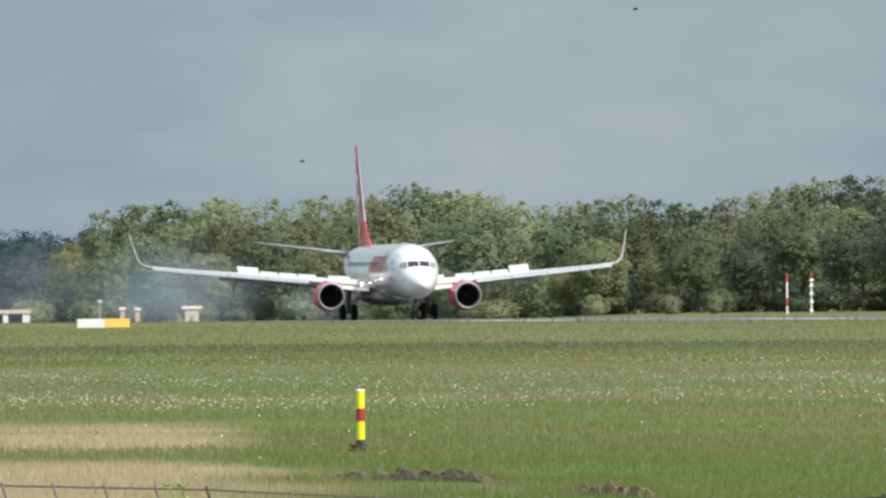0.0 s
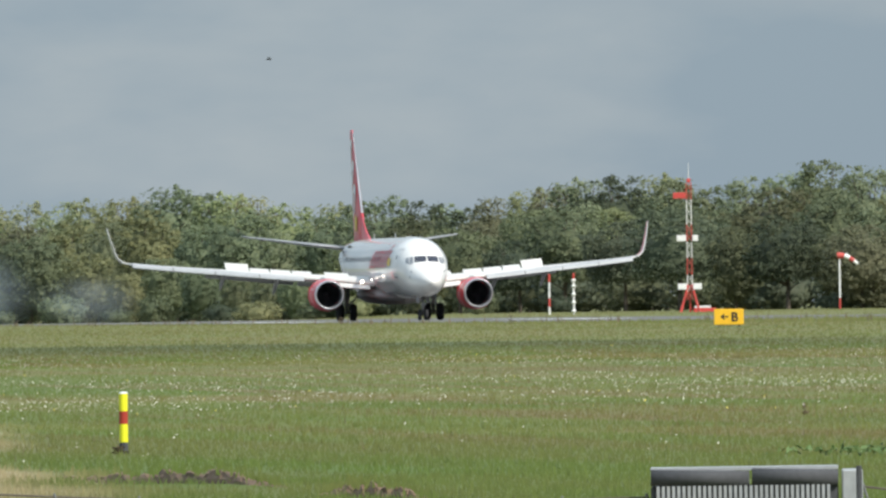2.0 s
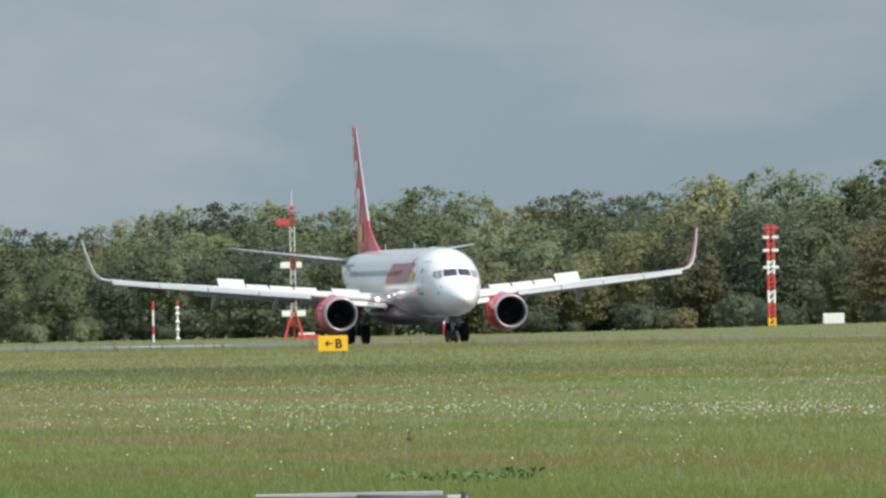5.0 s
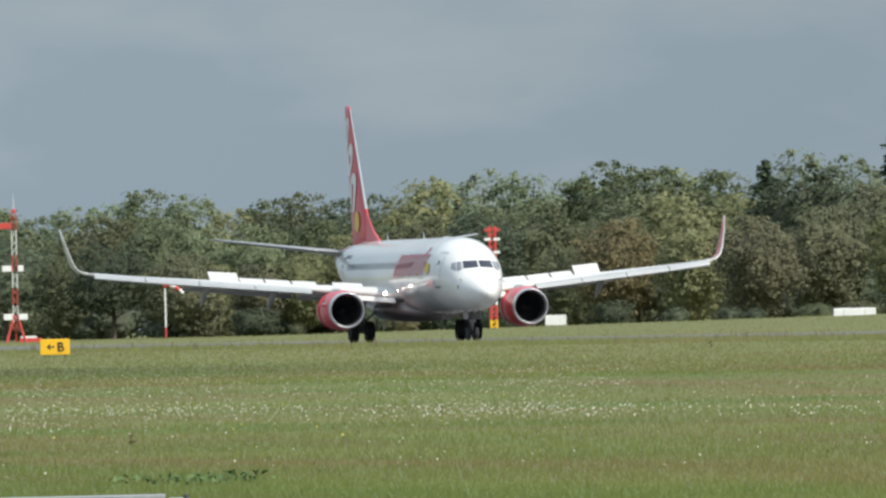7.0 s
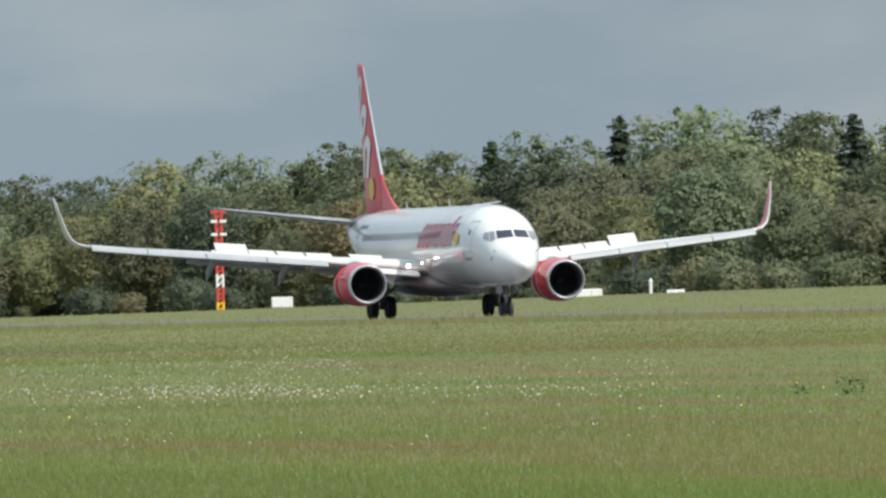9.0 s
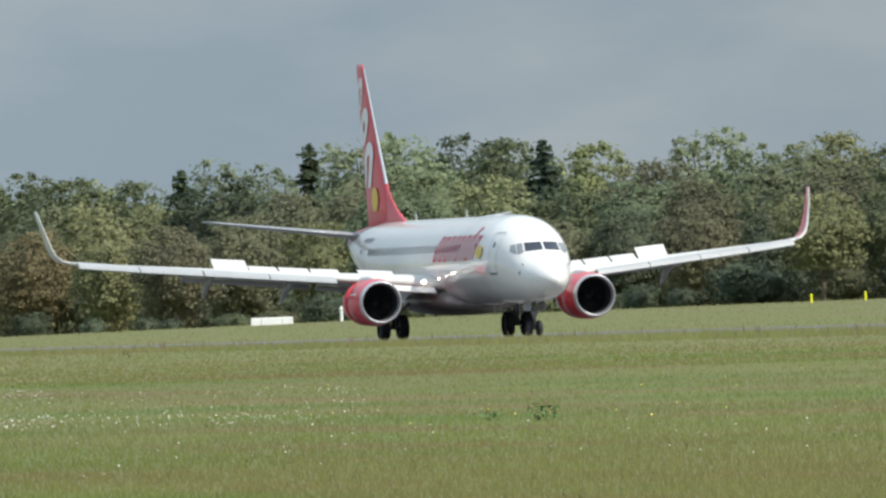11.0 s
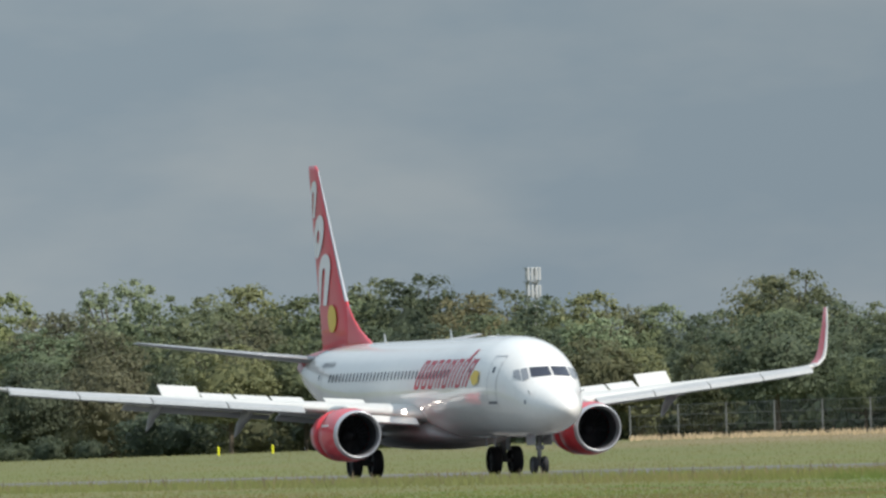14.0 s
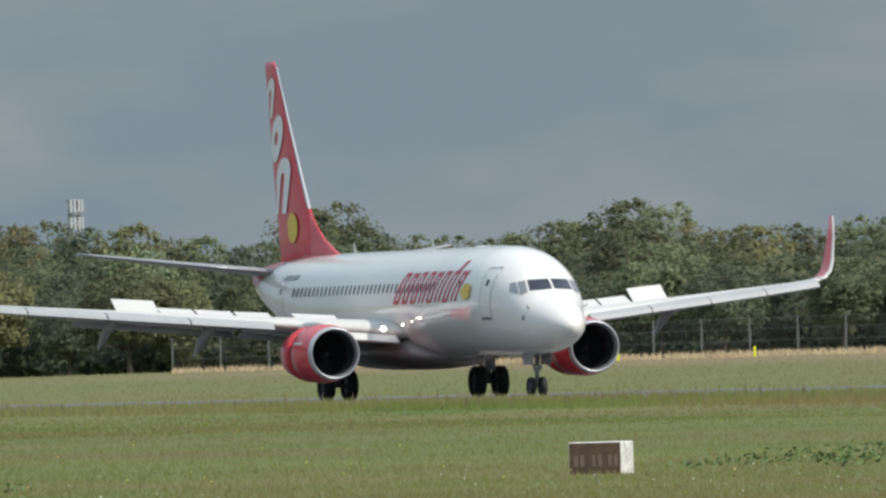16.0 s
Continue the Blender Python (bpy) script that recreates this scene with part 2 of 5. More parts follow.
def meadow(name, bump_on):
    """Grass: broad patches of green, straw and rust, and each blade its own tint."""
    m = bpy.data.materials.new(name)
    m.use_nodes = True
    nt = m.node_tree
    N, L = nt.nodes.new, nt.links.new
    b = nt.nodes["Principled BSDF"]
    b.inputs["Roughness"].default_value = 0.75
    b.inputs["Specular IOR Level"].default_value = 0.15
    geo = N("ShaderNodeNewGeometry")

    def noise_at(scale, sx=1.0, sy=1.0, detail=4):
        mp, n = N("ShaderNodeMapping"), N("ShaderNodeTexNoise")
        mp.inputs["Scale"].default_value = (sx, sy, 0.0)
        n.inputs["Scale"].default_value, n.inputs["Detail"].default_value = scale, detail
        L(geo.outputs["Position"], mp.inputs["Vector"])
        L(mp.outputs["Vector"], n.inputs["Vector"])
        return n.outputs["Fac"]

    def step(value, lo, hi):
        r = N("ShaderNodeMapRange")
        r.interpolation_type = "SMOOTHSTEP"
        r.inputs["From Min"].default_value, r.inputs["From Max"].default_value = lo, hi
        L(value, r.inputs["Value"])
        return r.outputs["Result"]

    def blend(fac, a, c):
        x = N("ShaderNodeMix")
        x.data_type = "RGBA"
        for sock, v in (("Factor", fac), ("A", a), ("B", c)):
            if isinstance(v, tuple):
                x.inputs[sock].default_value = (*v, 1)
            else:
                L(v, x.inputs[sock])
        return x.outputs["Result"]

    def times(a, c):
        x = N("ShaderNodeMath")
        x.operation = "MULTIPLY"
        for i, v in enumerate((a, c)):
            if isinstance(v, float):
                x.inputs[i].default_value = v
            else:
                L(v, x.inputs[i])
        return x.outputs[0]

    dist = N("ShaderNodeVectorMath")
    dist.operation = "LENGTH"
    L(geo.outputs["Position"], dist.inputs[0])
    wob = N("ShaderNodeMath")
    wob.operation = "MULTIPLY_ADD"
    wob.inputs[1].default_value = 60.0
    L(noise_at(0.02), wob.inputs[0])
    L(dist.outputs["Value"], wob.inputs[2])
    R = wob.outputs[0]
    col = blend(step(noise_at(0.07, 1.0, 0.6), 0.36, 0.66), (0.09, 0.122, 0.027), (0.13, 0.143, 0.04))
    # drifts of fresher green and of dry brown stalks
    col = blend(times(step(noise_at(0.22, 2.6, 0.16, 5), 0.5, 0.68), 0.6), col, (0.088, 0.138, 0.024))
    col = blend(times(step(noise_at(0.17, 2.8, 0.13, 6), 0.47, 0.63), 0.8), col, (0.138, 0.106, 0.045))
    col = blend(times(step(noise_at(0.035, 1.0, 0.8, 6), 0.48, 0.62), 0.45), col, (0.158, 0.128, 0.054))
    # mown straw-coloured strip along the runway
    col = blend(times(step(R, 545.0, 590.0), 0.5), col, (0.152, 0.156, 0.06))
    sep = N("ShaderNodeSeparateXYZ")
    L(geo.outputs["Position"], sep.inputs[0])
    # shorter lush grass round the ditch, duller growth past it
    close = step(R, 285.0, 215.0)
    col = blend(times(times(close, step(sep.outputs["X"], 40.0, 33.0)), 0.6), col, (0.075, 0.118, 0.022))
    col = blend(times(times(close, step(sep.outputs["X"], 36.0, 44.0)), 0.5), col, (0.122, 0.116, 0.036))
    # straw-coloured verge before the wood
    col = blend(times(step(sep.outputs["X"], 225.0, 285.0), 0.55), col, (0.13, 0.13, 0.052))
    # dry grass under the fence
    dry = times(step(sep.outputs["X"], 254.0, 278.0), step(sep.outputs["Y"], 980.0, 890.0))
    col = blend(times(dry, 0.75), col, (0.235, 0.17, 0.1))
    # cloud shade painted into the grass as a dark green band before it
    shade_band = times(step(R, 480.0, 585.0), step(R, 606.0, 596.0))
    col = blend(times(times(shade_band, step(sep.outputs["X"], 118.0, 92.0)), 0.75), col, (0.055, 0.07, 0.028))
    # dry hay at the near end
    slant = N("ShaderNodeMath")
    slant.operation = "MULTIPLY_ADD"
    slant.inputs[1].default_value = -0.13
    L(sep.outputs["Y"], slant.inputs[0])
    L(sep.outputs["X"], slant.inputs[2])
    ragged = N("ShaderNodeMath")
    ragged.operation = "MULTIPLY_ADD"
    ragged.inputs[1].default_value = 6.0
    L(noise_at(0.25, 1.0, 0.2), ragged.inputs[0])
    L(slant.outputs[0], ragged.inputs[2])
    hay = times(step(ragged.outputs[0], 6.6, 4.5), step(R, 292.0, 262.0))
    gap = times(step(R, 240.0, 231.0), step(R, 209.0, 217.0))
    hay = blend(times(gap, 0.85), hay, (0.0, 0.0, 0.0))
    col = blend(times(times(hay, step(noise_at(0.3, 1.0, 0.15), 0.25, 0.48)), 0.9), col, (0.34, 0.27, 0.155))
    isl = N("ShaderNodeMapRange")
    isl.inputs["To Min"].default_value, isl.inputs["To Max"].default_value = 0.81, 1.07
    L(geo.outputs["Random Per Island"], isl.inputs["Value"])
    fine = N("ShaderNodeMapRange")
    fine.inputs["To Min"].default_value, fine.inputs["To Max"].default_value = 0.77, 1.11
    L(noise_at(2.5, 1.0, 0.3, 6), fine.inputs["Value"])
    sc = N("ShaderNodeVectorMath")
    sc.operation = "SCALE"
    L(col, sc.inputs[0])
    L(fine.outputs["Result"] if bump_on else isl.outputs["Result"], sc.inputs["Scale"])
    L(sc.outputs["Vector"], b.inputs["Base Color"])
    if bump_on:
        bp = N("ShaderNodeBump")
        bp.inputs["Strength"].default_value, bp.inputs["Distance"].default_value = 0.15, 0.05
        L(noise_at(3.0), bp.inputs["Height"])
        L(bp.outputs["Normal"], b.inputs["Normal"])
    return m


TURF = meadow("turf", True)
BLADES = meadow("grass_blades", False)
FLOWERWHITE = material("white_petals", (0.38, 0.37, 0.3), 0.7, vary=0.05, island=0.3)
FLOWERYELLOW = material("yellow_petals", (0.6, 0.5, 0.08), 0.7, vary=0.05, island=0.3)
FRESHLEAF = material("fresh_leaves", (0.16, 0.27, 0.05), 0.7, vary=0.1, island=0.35)
WEED = material("dock_leaves", (0.07, 0.12, 0.032), 0.7, vary=0.1, island=0.4)
STRAW = material("dry_straw", (0.33, 0.25, 0.14), 0.8, vary=0.1, island=0.3)
SEEDHEAD = material("brown_seed_heads", (0.1, 0.075, 0.042), 0.8, vary=0.1, island=0.4)


# ---------------------------------------------------------------- mesh helpers
def thing(name, label, category, m=Matrix(), group="", kind=""):
    ob = new(name)
    ob.matrix_world = m
    return tagged(ob, label, category, group, kind)


def raw(name, verts, faces, mat, smooth=False):
    me = bpy.data.meshes.new(name)
    me.from_pydata(verts, [], faces)
    mats = mat if isinstance(mat, (list, tuple)) else [mat]
    for x in mats:
        me.materials.append(x)
    if smooth:
        me.polygons.foreach_set("use_smooth", [True] * len(me.polygons))
    me.update()
    return me


def part(name, bm, mat=None, parent=None, label="", smooth=False, m=None):
    """One bmesh, or ready mesh data, as one mesh object under its thing."""
    if isinstance(bm, bmesh.types.BMesh):
        me = bpy.data.meshes.new(name)
        bmesh.ops.recalc_face_normals(bm, faces=bm.faces)
        bm.to_mesh(me)
        bm.free()
        me.materials.append(mat)
        if smooth:
            me.polygons.foreach_set("use_smooth", [True] * len(me.polygons))
    else:
        me = bm
    ob = new(name, me)
    if parent is not None:
        ob.parent = parent
    if m is not None:
        ob.matrix_basis = m
    if label:
        ob["label"] = label
    return ob


def box(bm, x0, y0, z0, x1, y1, z1, bevel=0.0):
    v = [bm.verts.new(p) for p in ((x0, y0, z0), (x1, y0, z0), (x1, y1, z0), (x0, y1, z0), (x0, y0, z1), (x1, y0, z1), (x1, y1, z1), (x0, y1, z1))]
    fs = [bm.faces.new([v[i] for i in f]) for f in ((3, 2, 1, 0), (4, 5, 6, 7), (0, 1, 5, 4), (1, 2, 6, 5), (2, 3, 7, 6), (3, 0, 4, 7))]
    if bevel:
        es = list({e for f in fs for e in f.edges})
        bmesh.ops.bevel(bm, geom=es, offset=bevel, segments=2, affect="EDGES", profile=0.5)
    return bm


def tube(bm, a, b, r0, r1=None, n=8, cap=True):
    a, b = Vector(a), Vector(b)
    r1 = r0 if r1 is None else r1
    q = (b - a).to_track_quat("Z", "Y")
    ra = [bm.verts.new(a + q @ Vector((r0 * math.cos(2 * math.pi * i / n), r0 * math.sin(2 * math.pi * i / n), 0))) for i in range(n)]
    rb = [bm.verts.new(b + q @ Vector((r1 * math.cos(2 * math.pi * i / n), r1 * math.sin(2 * math.pi * i / n), 0))) for i in range(n)]
    for i in range(n):
        bm.faces.new((ra[i], ra[(i + 1) % n], rb[(i + 1) % n], rb[i]))
    if cap:
        bm.faces.new(ra[::-1])
        bm.faces.new(rb)
    return bm


def revolve(bm, profile, centre=(0, 0, 0), axis="Y", n=32, closed=False):
    """Rings of (along, radius) about an axis."""
    c, rings = Vector(centre), []
    for s, r in profile:
        ring = []
        for i in range(n):
            a = 2 * math.pi * i / n
            p = {"Y": (r * math.sin(a), s, r * math.cos(a)), "X": (s, r * math.sin(a), r * math.cos(a)), "Z": (r * math.cos(a), r * math.sin(a), s)}[axis]
            ring.append(bm.verts.new(c + Vector(p)))
        rings.append(ring)
    pairs = list(zip(rings, rings[1:])) + ([(rings[-1], rings[0])] if closed else [])
    for a, b in pairs:
        for i in range(n):
            bm.faces.new((a[i], a[(i + 1) % n], b[(i + 1) % n], b[i]))
    return bm


def loft(bm, sections, caps=True):
    rings = [[bm.verts.new(p) for p in s] for s in sections]
    n = len(rings[0])
    for a, b in zip(rings, rings[1:]):
        for i in range(n):
            bm.faces.new((a[i], a[(i + 1) % n], b[(i + 1) % n], b[i]))
    if caps:
        bm.faces.new(rings[0][::-1])
        bm.faces.new(rings[-1])
    return bm


# ---------------------------------------------------------------- ground
def smooth01(x):
    x = min(1.0, max(0.0, x))
    return x * x * (3 - 2 * x)


RISE_Y = (850, 1000, 1170, 1290, 1400, 1900, 2600)
RISE_Z = (1.35, 1.3, 1.0, 0.35, 0.1, -0.1, -0.2)


def ground_z(x, y):
    """The field lies a little below the runway, and rises again towards the wood."""
    r = math.hypot(x, y)
    near = -0.6 * min(1.0, max(0.0, (680 - r) / 380)) if x < 158 else 0.0
    near *= 1.0 - smooth01((x - 140) / 18)
    far = float(np.interp(y, RISE_Y, RISE_Z)) * smooth01((x - 208) / 90)
    d = math.hypot((x - 26.6) / 3.0, (y - 171.0) / 8.0)
    if y > 1230:
        far -= 0.95 * min(1.2, (y - 1230) / 900) * smooth01((0.169 - x / y) / 0.011)
    return near + far - (0.1 * (1 - smooth01(d)) if d < 1 else 0.0)


def build_ground():
    xs = np.unique(np.r_[-4000, -1500, -600, -250, -100, np.arange(-40, 345, 3.0), 360, 400, 500, 800, 1500, 4000])
    ys = np.unique(np.r_[-3000, -800, -200, 0, 50, 100, np.arange(130, 330, 3.0), np.arange(330, 720, 10), np.arange(720, 2700, 40), 3200, 4500, 7000])
    verts = [(x, y, ground_z(x, y)) for y in ys for x in xs]
    n = len(xs)
    faces = [(j * n + i, j * n + i + 1, (j + 1) * n + i + 1, (j + 1) * n + i) for j in range(len(ys) - 1) for i in range(n - 1)]
    g = part("ground", raw("ground", verts, faces, TURF, True))
    tagged(g, "wide green airfield meadow with straw and rust patches", "ground", kind="structure")
    bm = bmesh.new()
    secs = []
    for y in (-400, 1230, *range(1260, 2601, 40)):
        z0, z1 = (ground_z(RUNWAY_X + dx, y) if y > 0 else 0.0 for dx in (-22.5, 22.5))
        secs.append([(RUNWAY_X - 22.5, y, z0 - 0.5), (RUNWAY_X + 22.5, y, z1 - 0.5), (RUNWAY_X + 22.5, y, z1 + 0.012), (RUNWAY_X - 22.5, y, z0 + 0.012)])
    loft(bm, secs)
    r = part("runway", bm, ASPHALT)
    tagged(r, "grey asphalt runway with worn white markings", "runway", kind="structure")
    # the two aiming-point blocks
    for az, y0 in ((9.02, 1075), (9.98, 1050)):
        x = (y0 + 20) * math.tan(radians(az))
        bm = bmesh.new()
        box(bm, x - 1.6, y0, 0.0, x + 1.6, y0 + 32, 0.02)
        part("runway_marking", bm, LINEPAINT, r)


build_ground()


def on_ground(az, r):
    p = polar(az, r)
    p.z = ground_z(p.x, p.y)
    return p


# ---------------------------------------------------------------- the airliner (x to its port side, y aft from the nose, z up from the wheels)
FUS = np.array([  # y, bottom, top, half width
    (0.25, 2.42, 2.48, 0.03), (0.31, 2.28, 2.62, 0.17), (0.45, 2.15, 2.78, 0.33), (0.7, 1.99, 2.98, 0.53), (1.2, 1.82, 3.24, 0.76), (1.7, 1.71, 3.45, 0.94),
    (2.1, 1.64, 3.63, 1.07), (2.5, 1.58, 3.88, 1.19), (2.9, 1.54, 4.17, 1.3), (3.3, 1.51, 4.46, 1.4), (3.9, 1.48, 4.79, 1.53), (4.7, 1.46, 5.08, 1.67),
    (6.0, 1.44, 5.31, 1.83), (7.5, 1.44, 5.38, 1.88), (12.0, 1.44, 5.38, 1.88), (18.0, 1.44, 5.38, 1.88), (24.0, 1.44, 5.38, 1.88), (26.0, 1.5, 5.38, 1.87),
    (28.0, 1.74, 5.37, 1.82), (30.0, 2.12, 5.34, 1.7), (32.0, 2.57, 5.29, 1.5), (34.0, 3.08, 5.22, 1.22), (36.0, 3.62, 5.09, 0.85), (37.4, 4.05, 4.95, 0.5),
    (38.0, 4.32, 4.8, 0.22)])
FUS_SLOPE = np.gradient(FUS[:, 1:], FUS[:, 0], axis=0)


def fus(y):
    """Centre height, half height and half width of the fuselage at a station, smoothly."""
    i = int(min(max(np.searchsorted(FUS[:, 0], y) - 1, 0), len(FUS) - 2))
    if y < 0.45:
        b, t, w = (float(np.interp(y, FUS[:, 0], FUS[:, k])) for k in (1, 2, 3))
    else:
        d = FUS[i + 1, 0] - FUS[i, 0]
        u = min(1.0, max(0.0, (y - FUS[i, 0]) / d))
        b, t, w = (FUS[i, 1:] * (2 * u ** 3 - 3 * u * u + 1) + FUS_SLOPE[i] * d * (u ** 3 - 2 * u * u + u)
                   + FUS[i + 1, 1:] * (3 * u * u - 2 * u ** 3) + FUS_SLOPE[i + 1] * d * (u ** 3 - u * u))
    return (b + t) / 2, (t - b) / 2, w


def skin(y, z, side=-1, off=0.008):
    """The point of the fuselage's side at a station and height."""
    zc, hh, w = fus(y)
    c = max(-0.999, min(0.999, (z - zc) / hh))
    return Vector((side * (w * math.sqrt(1 - c * c) + off), y, z + off * c))


def nose_skin(x, z, off=0.012):
    """The point of the nose met from ahead at x, z."""
    lo, hi = 0.0, 8.0
    for _ in range(30):
        mid = (lo + hi) / 2
        zc, hh, w = fus(mid)
        if (x / w) ** 2 + ((z - zc) / hh) ** 2 < 1:
            hi = mid
        else:
            lo = mid
    return Vector((x * 1.004, hi - off, z + off * 0.8))


def patch(quad, project, n=5, thick=0.012):
    """A thin plate that lies on the skin, between four corners."""
    bm = bmesh.new()
    a, b, c, d = (Vector(p) for p in quad)
    g = []
    for j in range(n + 1):
        row = []
        for i in range(n + 1):
            u, v = i / n, j / n
            p = (a * (1 - u) + b * u) * (1 - v) + (d * (1 - u) + c * u) * v
            row.append(bm.verts.new(project(p.x, p.y)))
        g.append(row)
    for j in range(n):
        for i in range(n):
            bm.faces.new((g[j][i], g[j][i + 1], g[j + 1][i + 1], g[j + 1][i]))
    return bm


def side_patch(quad, side, n=4, off=0.008):
    return patch(quad, lambda y, z: skin(y, z, side, off), n)


def airfoil(y0, chord, z, x, thick=0.12, n=9, camber=0.0):
    """Closed section at span x; leading edge at y0."""
    up, lo = [], []
    for i in range(n + 1):
        s = (1 - math.cos(math.pi * i / n)) / 2
        t = thick * 5 * (0.2969 * math.sqrt(s) - 0.126 * s - 0.3516 * s * s + 0.2843 * s ** 3 - 0.1015 * s ** 4)
        cm = camber * math.sin(math.pi * s)
        up.append((x, y0 + chord * s, z + chord * (cm + t)))
        lo.append((x, y0 + chord * s, z + chord * (cm - t * 0.8)))
    return up + lo[-2:0:-1]


WING = [(1.2, 14.6, 7.2, 2.3, 0.13), (1.95, 15.0, 6.6, 2.42, 0.125), (3.3, 15.75, 5.7, 2.56, 0.12), (4.83, 16.5, 5.05, 2.71, 0.12), (6.2, 17.15, 4.3, 2.84, 0.115),
        (9.5, 18.8, 3.45, 3.16, 0.11), (13.0, 20.6, 2.55, 3.5, 0.105), (16.2, 22.3, 1.72, 3.82, 0.1), (16.75, 22.62, 1.6, 3.92, 0.1)]


def wing_at(x):
    w = np.array(WING)
    return [float(np.interp(x, w[:, 0], w[:, k])) for k in range(5)]


def build_wheel(parent, name, x, y, r, w, n=28):
    bm = bmesh.new()
    prof = [(-w * 0.36, r * 0.55), (-w * 0.46, r * 0.7), (-w * 0.5, r * 0.86), (-w * 0.4, r * 0.965), (-w * 0.15, r), (w * 0.15, r), (w * 0.4, r * 0.965),
            (w * 0.5, r * 0.86), (w * 0.46, r * 0.7), (w * 0.36, r * 0.55)]
    revolve(bm, prof, (x, y, r), "X", n, True)
    wheel = part(name, bm, TYRE, parent, "black rubber tyre on a grey rim", True)
    bm = bmesh.new()
    revolve(bm, [(-w * 0.34, 0.01), (-w * 0.4, r * 0.14), (-w * 0.3, r * 0.2), (-w * 0.24, r * 0.5), (-w * 0.35, r * 0.57), (w * 0.35, r * 0.57), (w * 0.24, r * 0.5),
                 (w * 0.3, r * 0.2), (w * 0.4, r * 0.14), (w * 0.34, 0.01)], (x, y, r), "X", n)
    part("rim", bm, RIMGREY, wheel, "dark wheel rim", True)
    return wheel


def build_airliner():
    jet = thing("airliner", "white twin-engine airliner with red fin and engines rolling on the runway", "airplane")
    # fuselage
    ys = np.unique(np.r_[FUS[:5, 0], 37.4, 38.0, np.arange(1.25, 7, 0.25), np.arange(7, 37, 0.75)].round(3))
    secs = []
    for y in ys:
        zc, hh, w = fus(y)
        secs.append([(w * math.sin(2 * math.pi * i / 48), y, zc + hh * math.cos(2 * math.pi * i / 48)) for i in range(48)])
    body = part("fuselage", loft(bmesh.new(), secs), WHITE, jet, "glossy white fuselage", True)
    # belly fairing
    secs = []
    for y, w, b, t in ((13.2, 0.5, 1.34, 1.6), (13.9, 1.4, 1.22, 1.9), (15.0, 1.95, 1.1, 2.3), (17, 2.15, 1.04, 2.45), (20, 2.1, 1.06, 2.4), (22, 1.7, 1.12, 2.1), (23.6, 0.6, 1.28, 1.6)):
        secs.append([(w * math.copysign(abs(math.sin(a)) ** 0.8, math.sin(a)), y, (b + t) / 2 + (t - b) / 2 * math.cos(a)) for a in (2 * math.pi * i / 32 for i in range(32))])
    part("belly_fairing", loft(bmesh.new(), secs), FAIRING, jet, "belly fairing, its shade painted dark grey", True)
    # cockpit panes
    for s in (-1, 1):
        for k, q in enumerate((((0.04, 3.78), (0.78, 3.73), (0.73, 4.11), (0.04, 4.14)), ((0.85, 3.69), (1.07, 3.58), (1.01, 4.05), (0.8, 4.1)), ((1.1, 3.6), (1.29, 3.73), (1.2, 4.01), (1.05, 4.05)))):
            bm = patch([(s * x, z) for x, z in q], lambda x, z: nose_skin(x, z))
            part("cockpit_window", bm, SIDEPANE if k else GLASS, jet, "side window pane, sky reflection painted pale" if k else "dark cockpit window pane", True)
    # cabin windows
    for s in (-1, 1):
        ring = []
        for i in range(12):
            a = 2 * math.pi * i / 12
            ring.append((0.1 * math.copysign(abs(math.cos(a)) ** 0.7, math.cos(a)), 0.18 * math.copysign(abs(math.sin(a)) ** 0.7, math.sin(a))))
        bm = bmesh.new()
        bm.faces.new([bm.verts.new(skin(15 + y, 4.0 + z, s, 0.009) - Vector((0, 15, 0))) for y, z in ring])
        me = bpy.data.meshes.new("cabin_window")
        bm.to_mesh(me)
        bm.free()
        me.materials.append(PORT)
        for k in range(41):
            y = 7.7 + 0.508 * k
            part("cabin_window", me, PORT, jet, m=pose(0, y, 0))
        # doors: seams and small dark windows
        for y0, h0, h1, w in ((4.6, 2.78, 4.6, 0.86), (29.6, 3.0, 4.55, 0.76)):
            t = 0.035
            door = part("door", side_patch(((y0, h0), (y0 + w, h0), (y0 + w, h1), (y0, h1)), s, 8, 0.006), WHITE, jet, "white cabin door", True)
            for q in (((y0, h0), (y0 + t, h0), (y0 + t, h1), (y0, h1)), ((y0 + w - t, h0), (y0 + w, h0), (y0 + w, h1), (y0 + w - t, h1)),
                      ((y0, h0), (y0 + w, h0), (y0 + w, h0 + t), (y0, h0 + t)), ((y0, h1 - t), (y0 + w, h1 - t), (y0 + w, h1), (y0, h1))):
                part("door_seam", side_patch(q, s, 6, 0.011), SEAM, door)
            part("door_window", side_patch(((y0 + 0.35, 3.95), (y0 + 0.55, 3.95), (y0 + 0.55, 4.17), (y0 + 0.35, 4.17)), s, 3, 0.013), PORT, door)
            part("door_sill", side_patch(((y0, h0 - 0.03), (y0 + w, h0 - 0.03), (y0 + w, h0 + 0.07), (y0, h0 + 0.07)), s, 3, 0.012), GREYMARK, door)
        # name on the side as plain slanted bars and arches
        x0, dx, lean = 7.95, 0.98, 0.8

        def stroke(y, z, wy, wz, mat=REDMARK):
            q = [(y + dy - lean * (z + dz - 3.4) * 1.0, z + dz) for dy, dz in ((0, 0), (wy, 0), (wy, wz), (0, wz))]
            part("marking", side_patch(q, s, 5, 0.012), mat, jet)

